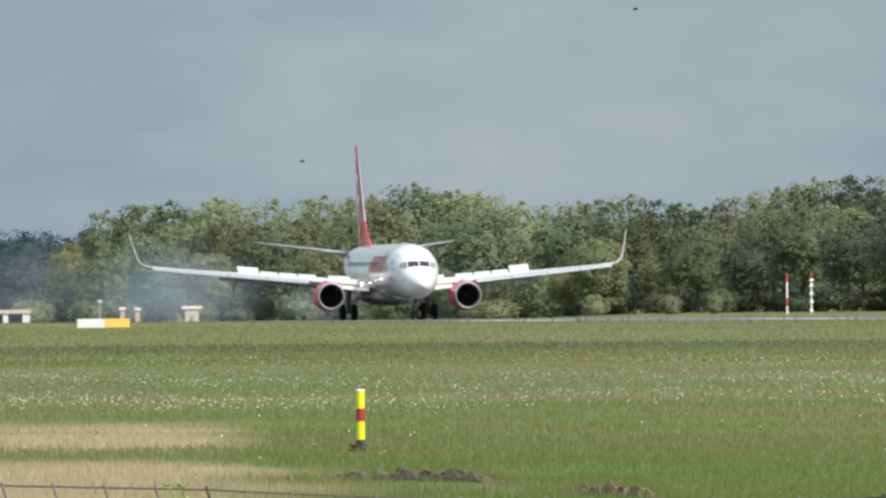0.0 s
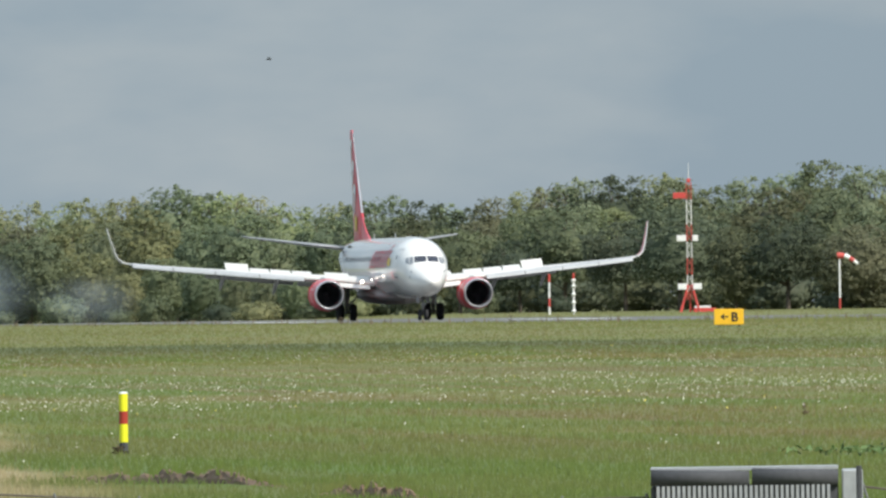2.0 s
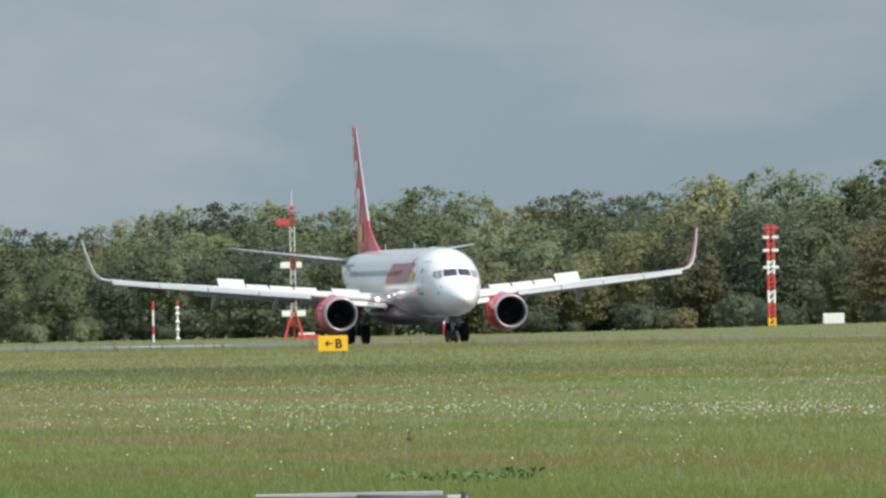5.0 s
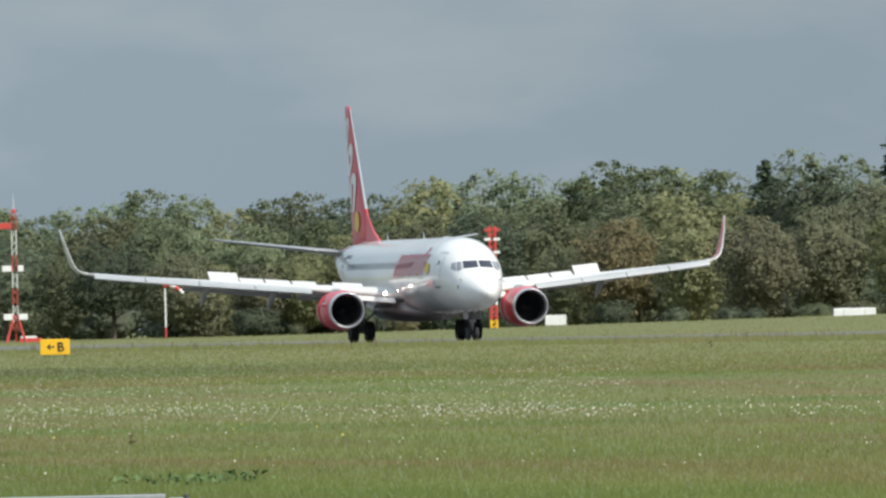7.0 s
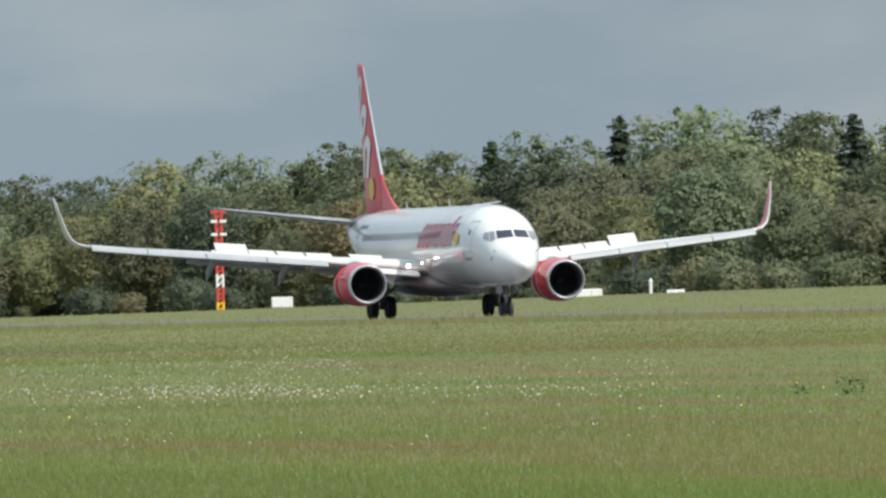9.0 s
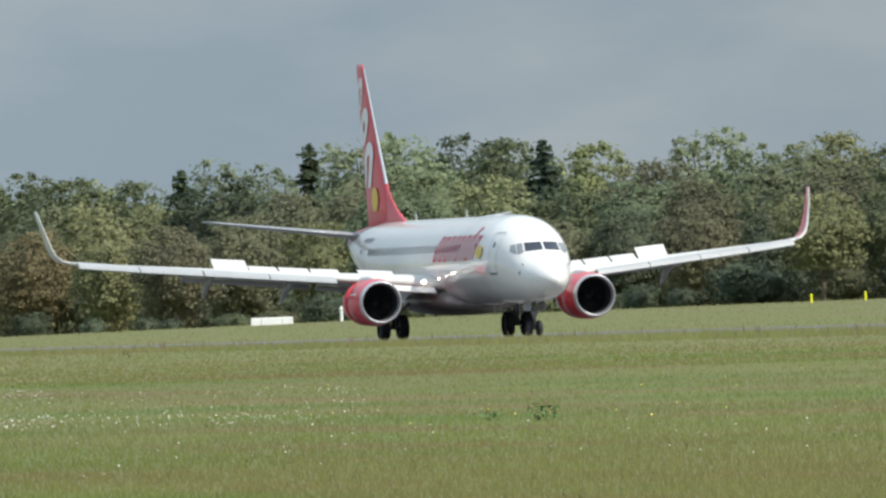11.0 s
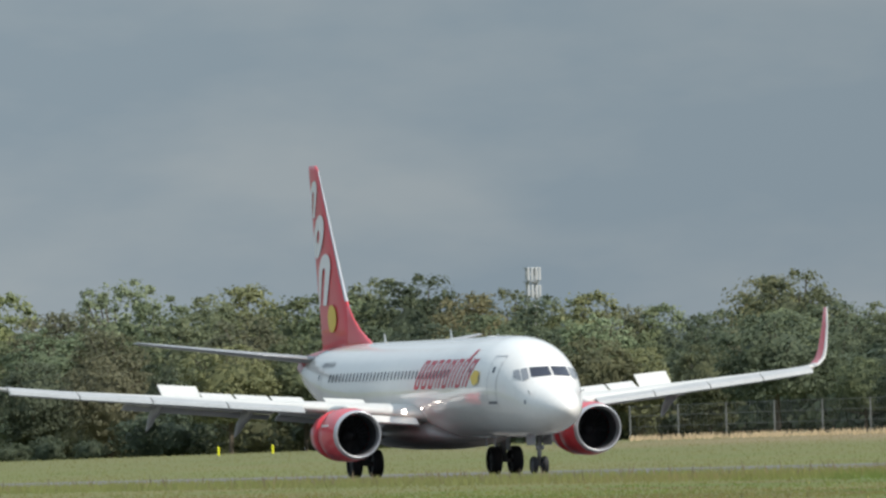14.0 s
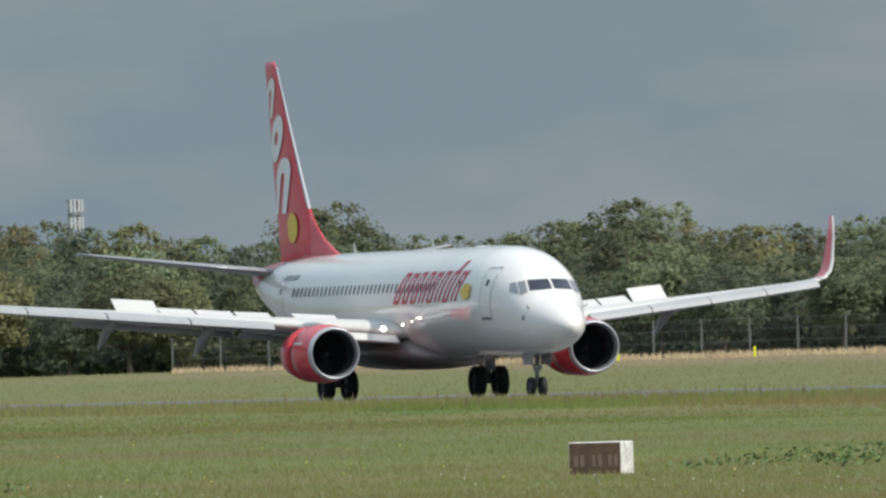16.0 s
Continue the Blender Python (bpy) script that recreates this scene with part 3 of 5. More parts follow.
        for k in range(8):
            y = x0 + dx * k
            stroke(y, 3.45, 0.21, 1.08)
            stroke(y + 0.48, 3.45, 0.19, 1.08)
            stroke(y + 0.12, 4.41 if k % 3 else 4.36, 0.5, 0.13)
            if k in (1, 3, 6, 7, 5):
                stroke(y + 0.08, 3.42, 0.5, 0.13)
        stroke(9.05, 4.46, 0.3, 0.42)
        bm = bmesh.new()
        bm.faces.new([bm.verts.new(skin(6.8 + (0.5 + 0.08 * math.cos(5 * a)) * math.cos(a), 3.78 + 0.28 * math.sin(a), s, 0.05)) for a in (2 * math.pi * i / 30 for i in range(30))])
        bmesh.ops.triangulate(bm, faces=bm.faces[:])
        part("marking", bm, YELLOWMARK, jet, "yellow flower mark")
        # registration as bars
        for k in range(5):
            part("marking", side_patch(((28.2 + 0.42 * k, 4.44), (28.38 + 0.42 * k, 4.44), (28.3 + 0.42 * k, 4.64), (28.12 + 0.42 * k, 4.64)), s, 3, 0.012), GREYMARK, jet)
        part("static_port", side_patch(((2.3, 2.7), (2.42, 2.7), (2.42, 2.86), (2.3, 2.86)), s, 2, 0.012), GREYMARK, jet)
        bm = bmesh.new()
        tube(bm, skin(2.2, 3.1, s, 0), skin(2.0, 3.1, s, 0.22), 0.025)
        part("pitot_probe", bm, STEEL, jet)
    # aerials
    for y, h, z in ((9.5, 0.14, 5.37), (16.2, 0.42, 5.37), (25.8, 0.4, 5.37)):
        bm = bmesh.new()
        loft(bm, [[(p[2] * 0.8, p[1] + k * 0.25, z - 0.04 + k * h) for p in airfoil(y, 0.42 - 0.25 * k, 0, 0, 0.12, 5)] for k in (0, 1)])
        part("aerial", bm, WHITE, jet, "white blade aerial")
    bm = bmesh.new()
    loft(bm, [[(w * math.sin(a), y, 5.35 + h * max(0, math.cos(a))) for a in (2 * math.pi * i / 16 for i in range(16))] for y, w, h in ((10.0, 0.05, 0.035), (10.4, 0.2, 0.07), (10.9, 0.2, 0.07), (11.4, 0.05, 0.035))])
    part("antenna_fairing", bm, WHITE, jet, "white antenna fairing", True)
    # red cap on the tail cone
    bm = bmesh.new()
    rows = []
    for y in np.linspace(32.6, 37.9, 12):
        zc, hh, w = fus(y)
        half = radians(30 + 60 * min(1.0, (y - 32.6) / 2.5))
        rows.append([bm.verts.new(((w + 0.01) * math.sin(half * k / 6), y, zc + (hh + 0.01) * math.cos(half * k / 6))) for k in range(-6, 7)])
    for a, b in zip(rows, rows[1:]):
        for k in range(12):
            bm.faces.new((a[k], a[k + 1], b[k + 1], b[k]))
    part("tail_cap", bm, RED, jet, "red paint over the tail cone", True)
    # fin
    fin = [(5.0, 30.6, 4.8), (6.0, 31.0, 4.55), (7.1, 31.55, 4.2), (9.1, 33.0, 3.15), (11.1, 34.4, 2.1), (12.42, 35.3, 1.45), (12.62, 35.65, 1.1)]
    bm = bmesh.new()
    loft(bm, [[(p[2], p[1], z) for p in airfoil(y0, c, 0, 0, 0.095, 9)] for z, y0, c in fin])
    tail = part("fin", bm, RED, jet, "red tail fin with white arches", True)
    bm = bmesh.new()
    loft(bm, [[(p[2], p[1], z) for p in airfoil(y0, c, 0, 0, 0.05, 9)] for z, y0, c in ((5.15, 26.9, 8.0), (5.45, 28.2, 6.7), (5.9, 29.6, 5.0), (6.4, 30.6, 4.0), (7.05, 31.5, 2.0))])
    part("dorsal_fin", bm, RED, jet, "red dorsal fillet", True)

    def fin_at(z):
        f = np.array(fin)
        return float(np.interp(z, f[:, 0], f[:, 1])), float(np.interp(z, f[:, 0], f[:, 2]))

    def fin_x(y, z):
        y0, c = fin_at(z)
        s = min(0.999, max(0.001, (y - y0) / c))
        return c * 0.095 * 5 * (0.2969 * math.sqrt(s) - 0.126 * s - 0.3516 * s * s + 0.2843 * s ** 3 - 0.1015 * s ** 4)

    # white leading edge of the fin
    bm = bmesh.new()
    loft(bm, [[(p[2] * 1.06, p[1] - 0.02, z) for p in airfoil(y0, c, 0, 0, 0.095, 9)[:2] + airfoil(y0, c, 0, 0, 0.095, 9)[-1:]] for z, y0, c in fin[2:6]], False)
    part("leading_edge", bm, METAL, tail, "bare metal leading edge", True)
    for s in (-1, 1):
        def mark(outline, mat, label=""):
            bm = bmesh.new()
            bm.faces.new([bm.verts.new((s * (fin_x(y, z) + 0.008), y, z)) for y, z in ((min(max(y, fin_at(z)[0] + 0.1), sum(fin_at(z)) - 0.06), min(z, 12.2)) for y, z in outline)])
            bmesh.ops.triangulate(bm, faces=bm.faces[:])
            part("marking", bm, mat, tail, label)

        def arch(cy, cz, w, h, t, lean, leg, ring=False):
            """An open arch, or a closed ring, as a strip of short plates."""
            if ring:
                pts = [(-math.cos(math.pi * i / 8), math.sin(math.pi * i / 8)) for i in range(17)]
            else:
                pts = [(-1, -leg)] + [(-math.cos(math.pi * i / 8), math.sin(math.pi * i / 8)) for i in range(9)] + [(1, -leg)]
            for (a, b), (c, d) in zip(pts, pts[1:]):
                q = []
                for (u, v), k in (((a, b), 1), ((c, d), 1), ((c, d), 1 - t), ((a, b), 1 - t)):
                    v = v * k if v > 0 or ring else v
                    q.append((cy + u * w * k + lean * v * h, cz + v * h))
                mark(q, WHITEMARK)

        arch(34.45, 8.25, 1.05, 0.8, 0.72, -0.5, 1.6)
        arch(35.25, 9.75, 0.88, 0.88, 0.7, -0.5, 1.0, True)
        arch(36.0, 11.4, 0.62, 0.62, 0.7, -0.5, 1.4)
        mark([(33.2 + 0.72 * math.cos(a), 6.42 + 0.56 * math.sin(a)) for a in (2 * math.pi * i / 20 for i in range(20))], YELLOWMARK, "yellow disc")
        # horizontal stabiliser
        bm = bmesh.new()
        loft(bm, [airfoil(y0, c, z, s * x, 0.085, 8) for x, y0, c, z in ((0.4, 32.4, 4.4, 4.72), (1.2, 33.0, 3.9, 4.82), (4.0, 34.9, 2.75, 5.2), (6.8, 36.75, 1.55, 5.6), (7.17, 37.05, 1.2, 5.66))])
        stab = part("stabiliser", bm, STABGREY, jet, "grey horizontal stabiliser", True)
        bm = bmesh.new()
        loft(bm, [airfoil(y0, c, z, s * x, 0.16, 4) for x, y0, c, z in ((1.2, 32.97, 0.4, 4.82), (4.0, 34.87, 0.3, 5.2), (6.8, 36.72, 0.2, 5.6))])
        part("leading_edge", bm, METAL, stab, "", True)
        # wing
        bm = bmesh.new()
        loft(bm, [airfoil(y0, c, z, s * x, th, 10, 0.012) for x, y0, c, z, th in WING])
        wing = part("wing", bm, WINGPAINT, jet, "pale grey wing with raised spoilers", True)
        # slats, drooped ahead of the leading edge
        for a, b in ((6.0, 8.7), (8.75, 11.4), (11.45, 14.0), (14.05, 16.5)):
            bm = bmesh.new()
            secs = []
            for x in (a, b):
                _, y0, c, z, th = wing_at(x)
                secs.append([(s * x, y0 - 0.38 + p[1] * 0.95, z - 0.13 + p[2] * 0.85) for p in ((0, -0.16, -0.06), (0, -0.02, 0.1), (0, 0.3, 0.22), (0, 0.62, 0.29), (0, 0.62, 0.26), (0, 0.3, 0.12), (0, 0.1, -0.04), (0, 0, -0.12))])
            part("slat", loft(bm, secs), SLATGREY, wing, "drooped white leading-edge slat")
        bm = bmesh.new()
        secs = []
        for x in (1.95, 4.2):
            _, y0, c, z, th = wing_at(x)
            secs.append([(s * x, y0 + dy, z + dz) for dy, dz in ((-0.46, -0.36), (-0.4, -0.42), (0.1, -0.16), (0.02, -0.1))])
        part("krueger_flap", loft(bm, secs), WINGPAINT, wing)
        # flaps, lowered behind the wing
        for a, b in ((2.0, 5.7), (6.0, 11.6)):
            for k, (dy, dz, ch, dr) in enumerate(((-0.7, 0.0, 1.0, 0.2), (0.28, -0.22, 0.5, 0.4))):
                bm = bmesh.new()
                secs = []
                for x in (a, b):
                    _, y0, c, z, th = wing_at(x)
                    te = y0 + c
                    secs.append([(s * x, te + dy + (p[1]) * math.cos(dr) + p[2] * math.sin(dr), z + dz - p[1] * math.sin(dr) + p[2] * math.cos(dr)) for p in airfoil(0, ch, 0, 0, 0.12, 5)])
                part("flap", loft(bm, secs), BELLY, wing, "lowered grey trailing-edge flap", True)
        # raised spoilers
        for a, b, up in ((2.6, 4.2, 0.28), (5.0, 6.3, 0.26), (6.35, 7.65, 0.26), (7.7, 8.95, 0.26), (9.0, 10.5, 0.5)):
            bm = bmesh.new()
            secs = []
            for x in (a, b - 0.05):
                _, y0, c, z, th = wing_at(x)
                yy, zz = y0 + c * 0.68, z + c * 0.055
                secs.append([(s * x, yy, zz), (s * x, yy + 0.8, zz + up), (s * x, yy + 0.84, zz + up - 0.03), (s * x, yy + 0.05, zz - 0.04)])
            part("spoiler", loft(bm, secs), WINGPAINT, wing, "raised white spoiler panel")
        # flap-track fairings
        for x, ln in ((3.4, 2.6), (7.2, 3.0), (10.6, 2.7)):
            _, y0, c, z, th = wing_at(x)
            bm = bmesh.new()
            secs = []
            for f, r, dz in ((0.0, 0.03, -0.12), (0.2, 0.16, -0.26), (0.5, 0.2, -0.4), (0.75, 0.17, -0.75), (1.0, 0.03, -1.15)):
                secs.append([(s * x + r * 0.7 * math.sin(a), y0 + c - ln * 0.62 + ln * f, z + dz + r * 1.35 * math.cos(a)) for a in (2 * math.pi * i / 12 for i in range(12))])
            part("flap_track_fairing", loft(bm, secs), BELLY, wing, "grey canoe-shaped fairing under the wing", True)
        # winglet: red inside, white outside
        secs = []
        for x, y0, c, z, cant in ((16.72, 22.6, 1.62, 3.92, 0), (17.05, 22.78, 1.5, 4.02, 25), (17.33, 23.0, 1.35, 4.28, 55), (17.48, 23.2, 1.2, 4.65, 72), (17.72, 23.75, 0.85, 5.55, 77), (17.88, 24.28, 0.5, 6.3, 77)):
            ca = radians(cant)
            secs.append([(s * (x - (p[2]) * math.sin(ca)), p[1], z + p[2] * math.cos(ca)) for p in airfoil(y0, c, 0, 0, 0.09, 7)])
        bm = loft(bmesh.new(), secs)
        me = bpy.data.meshes.new("winglet")
        bmesh.ops.recalc_face_normals(bm, faces=bm.faces)
        for f in bm.faces:
            f.smooth = True
            mid = f.calc_center_median()
            inside = f.normal.x * s < -0.3 and mid.z > 4.05 and mid.y - float(np.interp(mid.z, (4.02, 4.65, 6.3), (22.78, 23.2, 24.28))) > 0.17
            f.material_index = 1 if inside else 0
        bm.to_mesh(me)
        bm.free()
        me.materials.append(WINGPAINT)
        me.materials.append(RED)
        part("winglet", me, None, wing, "upswept winglet, red inside and white outside")
        # engine
        ex, ez = s * 4.88, 1.72
        eng = part("engine", revolve(bmesh.new(), [(12.62, 0.965), (12.9, 1.01), (13.4, 1.05), (14.0, 1.05), (14.55, 1.03), (14.55, 0.88)], (ex, 0.5, ez), "Y", 48), RED, jet, "red engine nacelle with bright metal lip", True)
        part("intake_lip", revolve(bmesh.new(), [(12.7, 0.8), (12.52, 0.825), (12.41, 0.855), (12.38, 0.885), (12.41, 0.915), (12.49, 0.94), (12.62, 0.965)], (ex, 0.5, ez), "Y", 48), METAL, eng, "polished metal intake lip", True)
        # near-black colour puts the engine's inner shade into duct, backing and gap
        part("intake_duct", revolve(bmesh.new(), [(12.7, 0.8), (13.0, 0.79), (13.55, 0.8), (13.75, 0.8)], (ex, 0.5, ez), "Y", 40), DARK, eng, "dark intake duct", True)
        blade = raw("fan_blade", [(r * math.sin(o), dy, r * math.cos(o)) for r, o, dy in ((0.25, 0.0, 0), (0.79, 0.03, 0.05), (0.79, 0.2, 0.2), (0.25, 0.24, 0.16))], [(0, 1, 2, 3)], FANBLADE)
        for k in range(24):
            part("fan_blade", blade, None, eng, m=pose(ex, 14.1, ez, 0, 15 * k, 0))
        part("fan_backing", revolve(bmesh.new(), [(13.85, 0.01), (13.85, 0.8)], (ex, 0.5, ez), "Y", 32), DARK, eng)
        part("spinner", revolve(bmesh.new(), [(13.2, 0.01), (13.3, 0.08), (13.55, 0.2), (13.7, 0.26)], (ex, 0.5, ez), "Y", 24), FANBLADE, eng, "dark conical spinner", True)
        part("reverser_cascade", revolve(bmesh.new(), [(14.5, 0.86), (15.15, 0.86)], (ex, 0.5, ez), "Y", 40), DARK, eng, "dark open thrust-reverser gap", True)
        part("reverser_sleeve", revolve(bmesh.new(), [(15.05, 0.9), (15.05, 1.02), (15.5, 0.98), (16.4, 0.85), (16.5, 0.8)], (ex, 0.5, ez), "Y", 40), RED, eng, "red reverser sleeve slid aft", True)
        part("exhaust_nozzle", revolve(bmesh.new(), [(16.0, 0.62), (16.8, 0.52), (17.3, 0.4), (17.3, 0.3), (17.8, 0.03)], (ex, 0.5, ez), "Y", 28), STEEL, eng, "grey metal exhaust nozzle", True)
        bm = bmesh.new()
        loft(bm, [[(ex + w * math.sin(a), y, zc + h * math.cos(a)) for a in (2 * math.pi * i / 12 for i in range(12))] for y, zc, h, w in ((13.8, 2.72, 0.06, 0.03), (14.7, 2.74, 0.14, 0.18), (16.1, 2.62, 0.28, 0.24), (17.7, 2.4, 0.3, 0.2))])
        part("pylon", bm, WINGPAINT, eng, "white engine pylon", True)
        q = bmesh.new()
        box(q, ex - 0.99 if s < 0 else ex + 0.93, 13.8, ez + 0.32, ex - 0.93 if s < 0 else ex + 0.99, 14.7, ez + 0.42)
        part("marking", q, WHITEMARK, eng)
        # landing lights at the wing root
        for y, z, r in ((15.0, 2.56, 0.09), (14.3, 2.68, 0.035)):
            bm = bmesh.new()
            bmesh.ops.create_uvsphere(bm, u_segments=12, v_segments=8, radius=r, matrix=Matrix.Translation((s * (2.45 if r > 0.05 else 1.93), y - 0.1, z)))
            part("landing_light", bm, LAMP, wing, "lit landing light", True)
        # main gear
        bm = bmesh.new()
        tube(bm, (s * 2.86, 19.3, 0.5), (s * 2.75, 19.35, 2.2), 0.11, 0.15, 12)
        tube(bm, (s * 2.4, 19.3, 0.56), (s * 3.3, 19.3, 0.56), 0.08, 0.08, 10)
        tube(bm, (s * 2.82, 19.3, 0.95), (s * 1.9, 19.4, 1.8), 0.06, 0.06, 8)
        gear = part("main_gear", bm, STEEL, jet, "grey steel main landing gear leg", True)
        bm = bmesh.new()
        box(bm, s * 3.02 - 0.02, 19.0, 0.95, s * 3.02 + 0.02, 19.65, 2.1, 0.01)
        part("gear_door", bm, BELLY, gear)
        for dx in (-0.43, 0.43):
            build_wheel(gear, "wheel", s * 2.86 + dx, 19.3, 0.565, 0.42)
        bm = bmesh.new()
        box(bm, s * 0.33 - 0.015, 3.9, 1.12, s * 0.33 + 0.015, 5.1, 1.56, 0.01)
        part("nose_gear_door", bm, BELLY, jet, "open grey nose gear door")
    # nose gear
    bm = bmesh.new()
    tube(bm, (0, 4.6, 0.34), (0, 4.45, 1.6), 0.075, 0.1, 12)
    tube(bm, (-0.24, 4.6, 0.345), (0.24, 4.6, 0.345), 0.05, 0.05, 10)
    tube(bm, (0, 4.55, 0.8), (0, 5.6, 1.6), 0.045, 0.045, 8)
    tube(bm, (-0.14, 4.48, 1.0), (0.14, 4.48, 1.0), 0.07, 0.07, 8)
    ng = part("nose_gear", bm, STEEL, jet, "grey steel nose gear leg", True)
    for dx in (-0.21, 0.21):
        build_wheel(ng, "wheel", dx, 4.6, 0.345, 0.2)
    for dx in (-0.1, 0.1):
        bm = bmesh.new()
        bmesh.ops.create_uvsphere(bm, u_segments=10, v_segments=6, radius=0.07, matrix=Matrix.Translation((dx, 4.4, 1.05)))
        part("taxi_light", bm, METAL, ng, "", True)
    # belly aerials
    for y in (10.5, 11.7, 22.5):
        bm = bmesh.new()
        loft(bm, [[(p[2], p[1] + 0.1 * k, 1.46 - 0.36 * k) for p in airfoil(y, 0.34 - 0.12 * k, 0, 0, 0.12, 4)] for k in (0, 1)])
        part("aerial", bm, BELLY, jet)
    return jet


jet = build_airliner()


# ---------------------------------------------------------------- the wood
def ball(nu=12, nv=7):
    """The corners of a ball of four-sided faces."""
    out = []
    for j in range(nv):
        for i in range(nu):
            for a, b in ((i, j), (i + 1, j), (i + 1, j + 1), (i, j + 1)):
                th, ph = 2 * math.pi * a / nu, math.pi * b / nv
                out.append((math.sin(ph) * math.cos(th), math.sin(ph) * math.sin(th), -math.cos(ph)))
    return np.array(out)


def unit(a):
    return a / (np.linalg.norm(a, axis=-1, keepdims=True) + 1e-9)


def tree_meshes(rng, height, width, clumps, per, leaf, mat, kind="broad", low=0.0, heart=0.62, shell=2600, open_foot=False):
    """Trunk with limbs, and an uneven crown of leaf clumps about a closed heart; returns the two meshes."""
    knobs = unit(rng.normal(size=(9, 3)) + np.array((0, 0, 0.25)))
    lift = rng.uniform(-0.16, 0.13, 9)
    mid = height * (0.5 if kind != "bush" else 0.35)
    axes = np.array((width / 2, width / 2, height - mid))

    def reach(d):
        """The crown's edge in these directions, from its middle."""
        swell = 1 + (np.clip((d @ knobs.T - 0.55) / 0.45, 0, 1) * lift).sum(axis=1, keepdims=True)
        e = d * axes * swell
        z = mid + e[:, 2:3]
        if kind == "conifer":
            f = np.clip(1.12 * (1 - z / height), 0.03, 1.0) * 1.4
        else:
            f = np.where(d[:, 2:3] < -0.3, 1 + 0.3 * (d[:, 2:3] + 0.3), 1.0 + 0.35 * np.clip(d[:, 2:3], 0, 1))
        return np.concatenate((e[:, :2] * f, np.minimum(z, height)), axis=1)

    n = clumps * 6
    d = unit(rng.normal(size=(n, 3)))
    cents = reach(d)
    deep = rng.uniform(0.76, 0.97, (n, 1))
    cents = np.array((0, 0, mid)) + (cents - np.array((0, 0, mid))) * deep
    keep = (cents[:, 2] > max(low * height, 0.3))
    cents = cents[keep][:clumps]
    radii = width * rng.uniform(0.045, 0.115, len(cents)) * (1.0 if kind != "conifer" else 0.6)
    cents[:, 2] = np.minimum(cents[:, 2], height - radii * 0.9)
    bm = bmesh.new()
    tube(bm, (0, 0, -0.3), (0.1, 0, height * 0.45), 0.022 * height, 0.014 * height, 8)
    tube(bm, (0.1, 0, height * 0.45), (0, 0.1, height * 0.85), 0.014 * height, 0.004 * height, 6)
    for c in cents[:9]:
        tube(bm, (0, 0, min(c[2] * 0.7, height * 0.5)), c, 0.008 * height, 0.003 * height, 5)
    trunk = bpy.data.meshes.new("trunk")
    bm.to_mesh(trunk)
    bm.free()
    trunk.materials.append(BARK)
    V, D = [], []

    def leaves(pos, d):
        # the shade follows the whole crown as much as the clump
        n = len(pos)
        out = unit(pos - np.array((0, 0, mid * 0.85)))
        sh = unit(0.8 * d + 0.45 * out + np.array((0, 0, 0.12)) + rng.normal(scale=0.4, size=(n, 3)))
        nrm = unit(sh + rng.normal(scale=0.35, size=(n, 3)))
        u = unit(np.cross(nrm, rng.normal(size=(n, 3))))
        v = np.cross(nrm, u)
        s = leaf * rng.uniform(0.5, 1.3, (n, 1))
        V.append(np.stack((pos - u * s, pos - v * s * 0.62, pos + u * s, pos + v * s * 0.62), 1).reshape(-1, 3))
        D.append(np.repeat(sh, 4, axis=0))

    for c, r in zip(cents, radii):
        d = unit(rng.normal(size=(per, 3)))
        d[:, 2] = np.where(d[:, 2] < -0.35, -d[:, 2], d[:, 2])
        leaves(c + d * r * rng.uniform(0.35, 1.2, (per, 1)) * np.array((1.1, 1.1, 0.8)), d)
    # leaves between the clumps
    d = unit(rng.normal(size=(shell, 3)))
    pos = np.array((0, 0, mid)) + (reach(d) - np.array((0, 0, mid))) * rng.uniform(0.66, 0.97, (shell, 1))
    keep = pos[:, 2] > max(low * height, 0.1)
    leaves(pos[keep], d[keep])
    # the closed heart of the crown
    shape = ball(14, 9)
    core = np.array((0, 0, mid)) + (reach(shape) - np.array((0, 0, mid))) * heart * (1 + 0.07 * np.sin(shape @ rng.normal(scale=5.0, size=(3, 1))))
    core[:, 2] = np.maximum(core[:, 2], low * height * 1.1 if open_foot else -0.2)
    V.append(core)
    D.append(unit(shape + np.array((0, 0, 0.2))))
    crown = quads("crown", np.concatenate(V), mat)
    crown.normals_split_custom_set_from_vertices(np.concatenate(D).tolist())
    return trunk, crown


def quads(name, V, mat, k=4):
    """Loose faces of k corners each, from an array of corners."""
    n = len(V) // k
    me = bpy.data.meshes.new(name)
    me.vertices.add(len(V))
    me.vertices.foreach_set("co", V.astype(np.float32).ravel())
    me.loops.add(len(V))
    me.loops.foreach_set("vertex_index", np.arange(len(V), dtype=np.int32))
    me.polygons.add(n)
    me.polygons.foreach_set("loop_start", np.arange(0, len(V), k, dtype=np.int32))
    me.polygons.foreach_set("loop_total", np.full(n, k, dtype=np.int32))
    me.materials.append(mat)
    me.update(calc_edges=True)
    return me


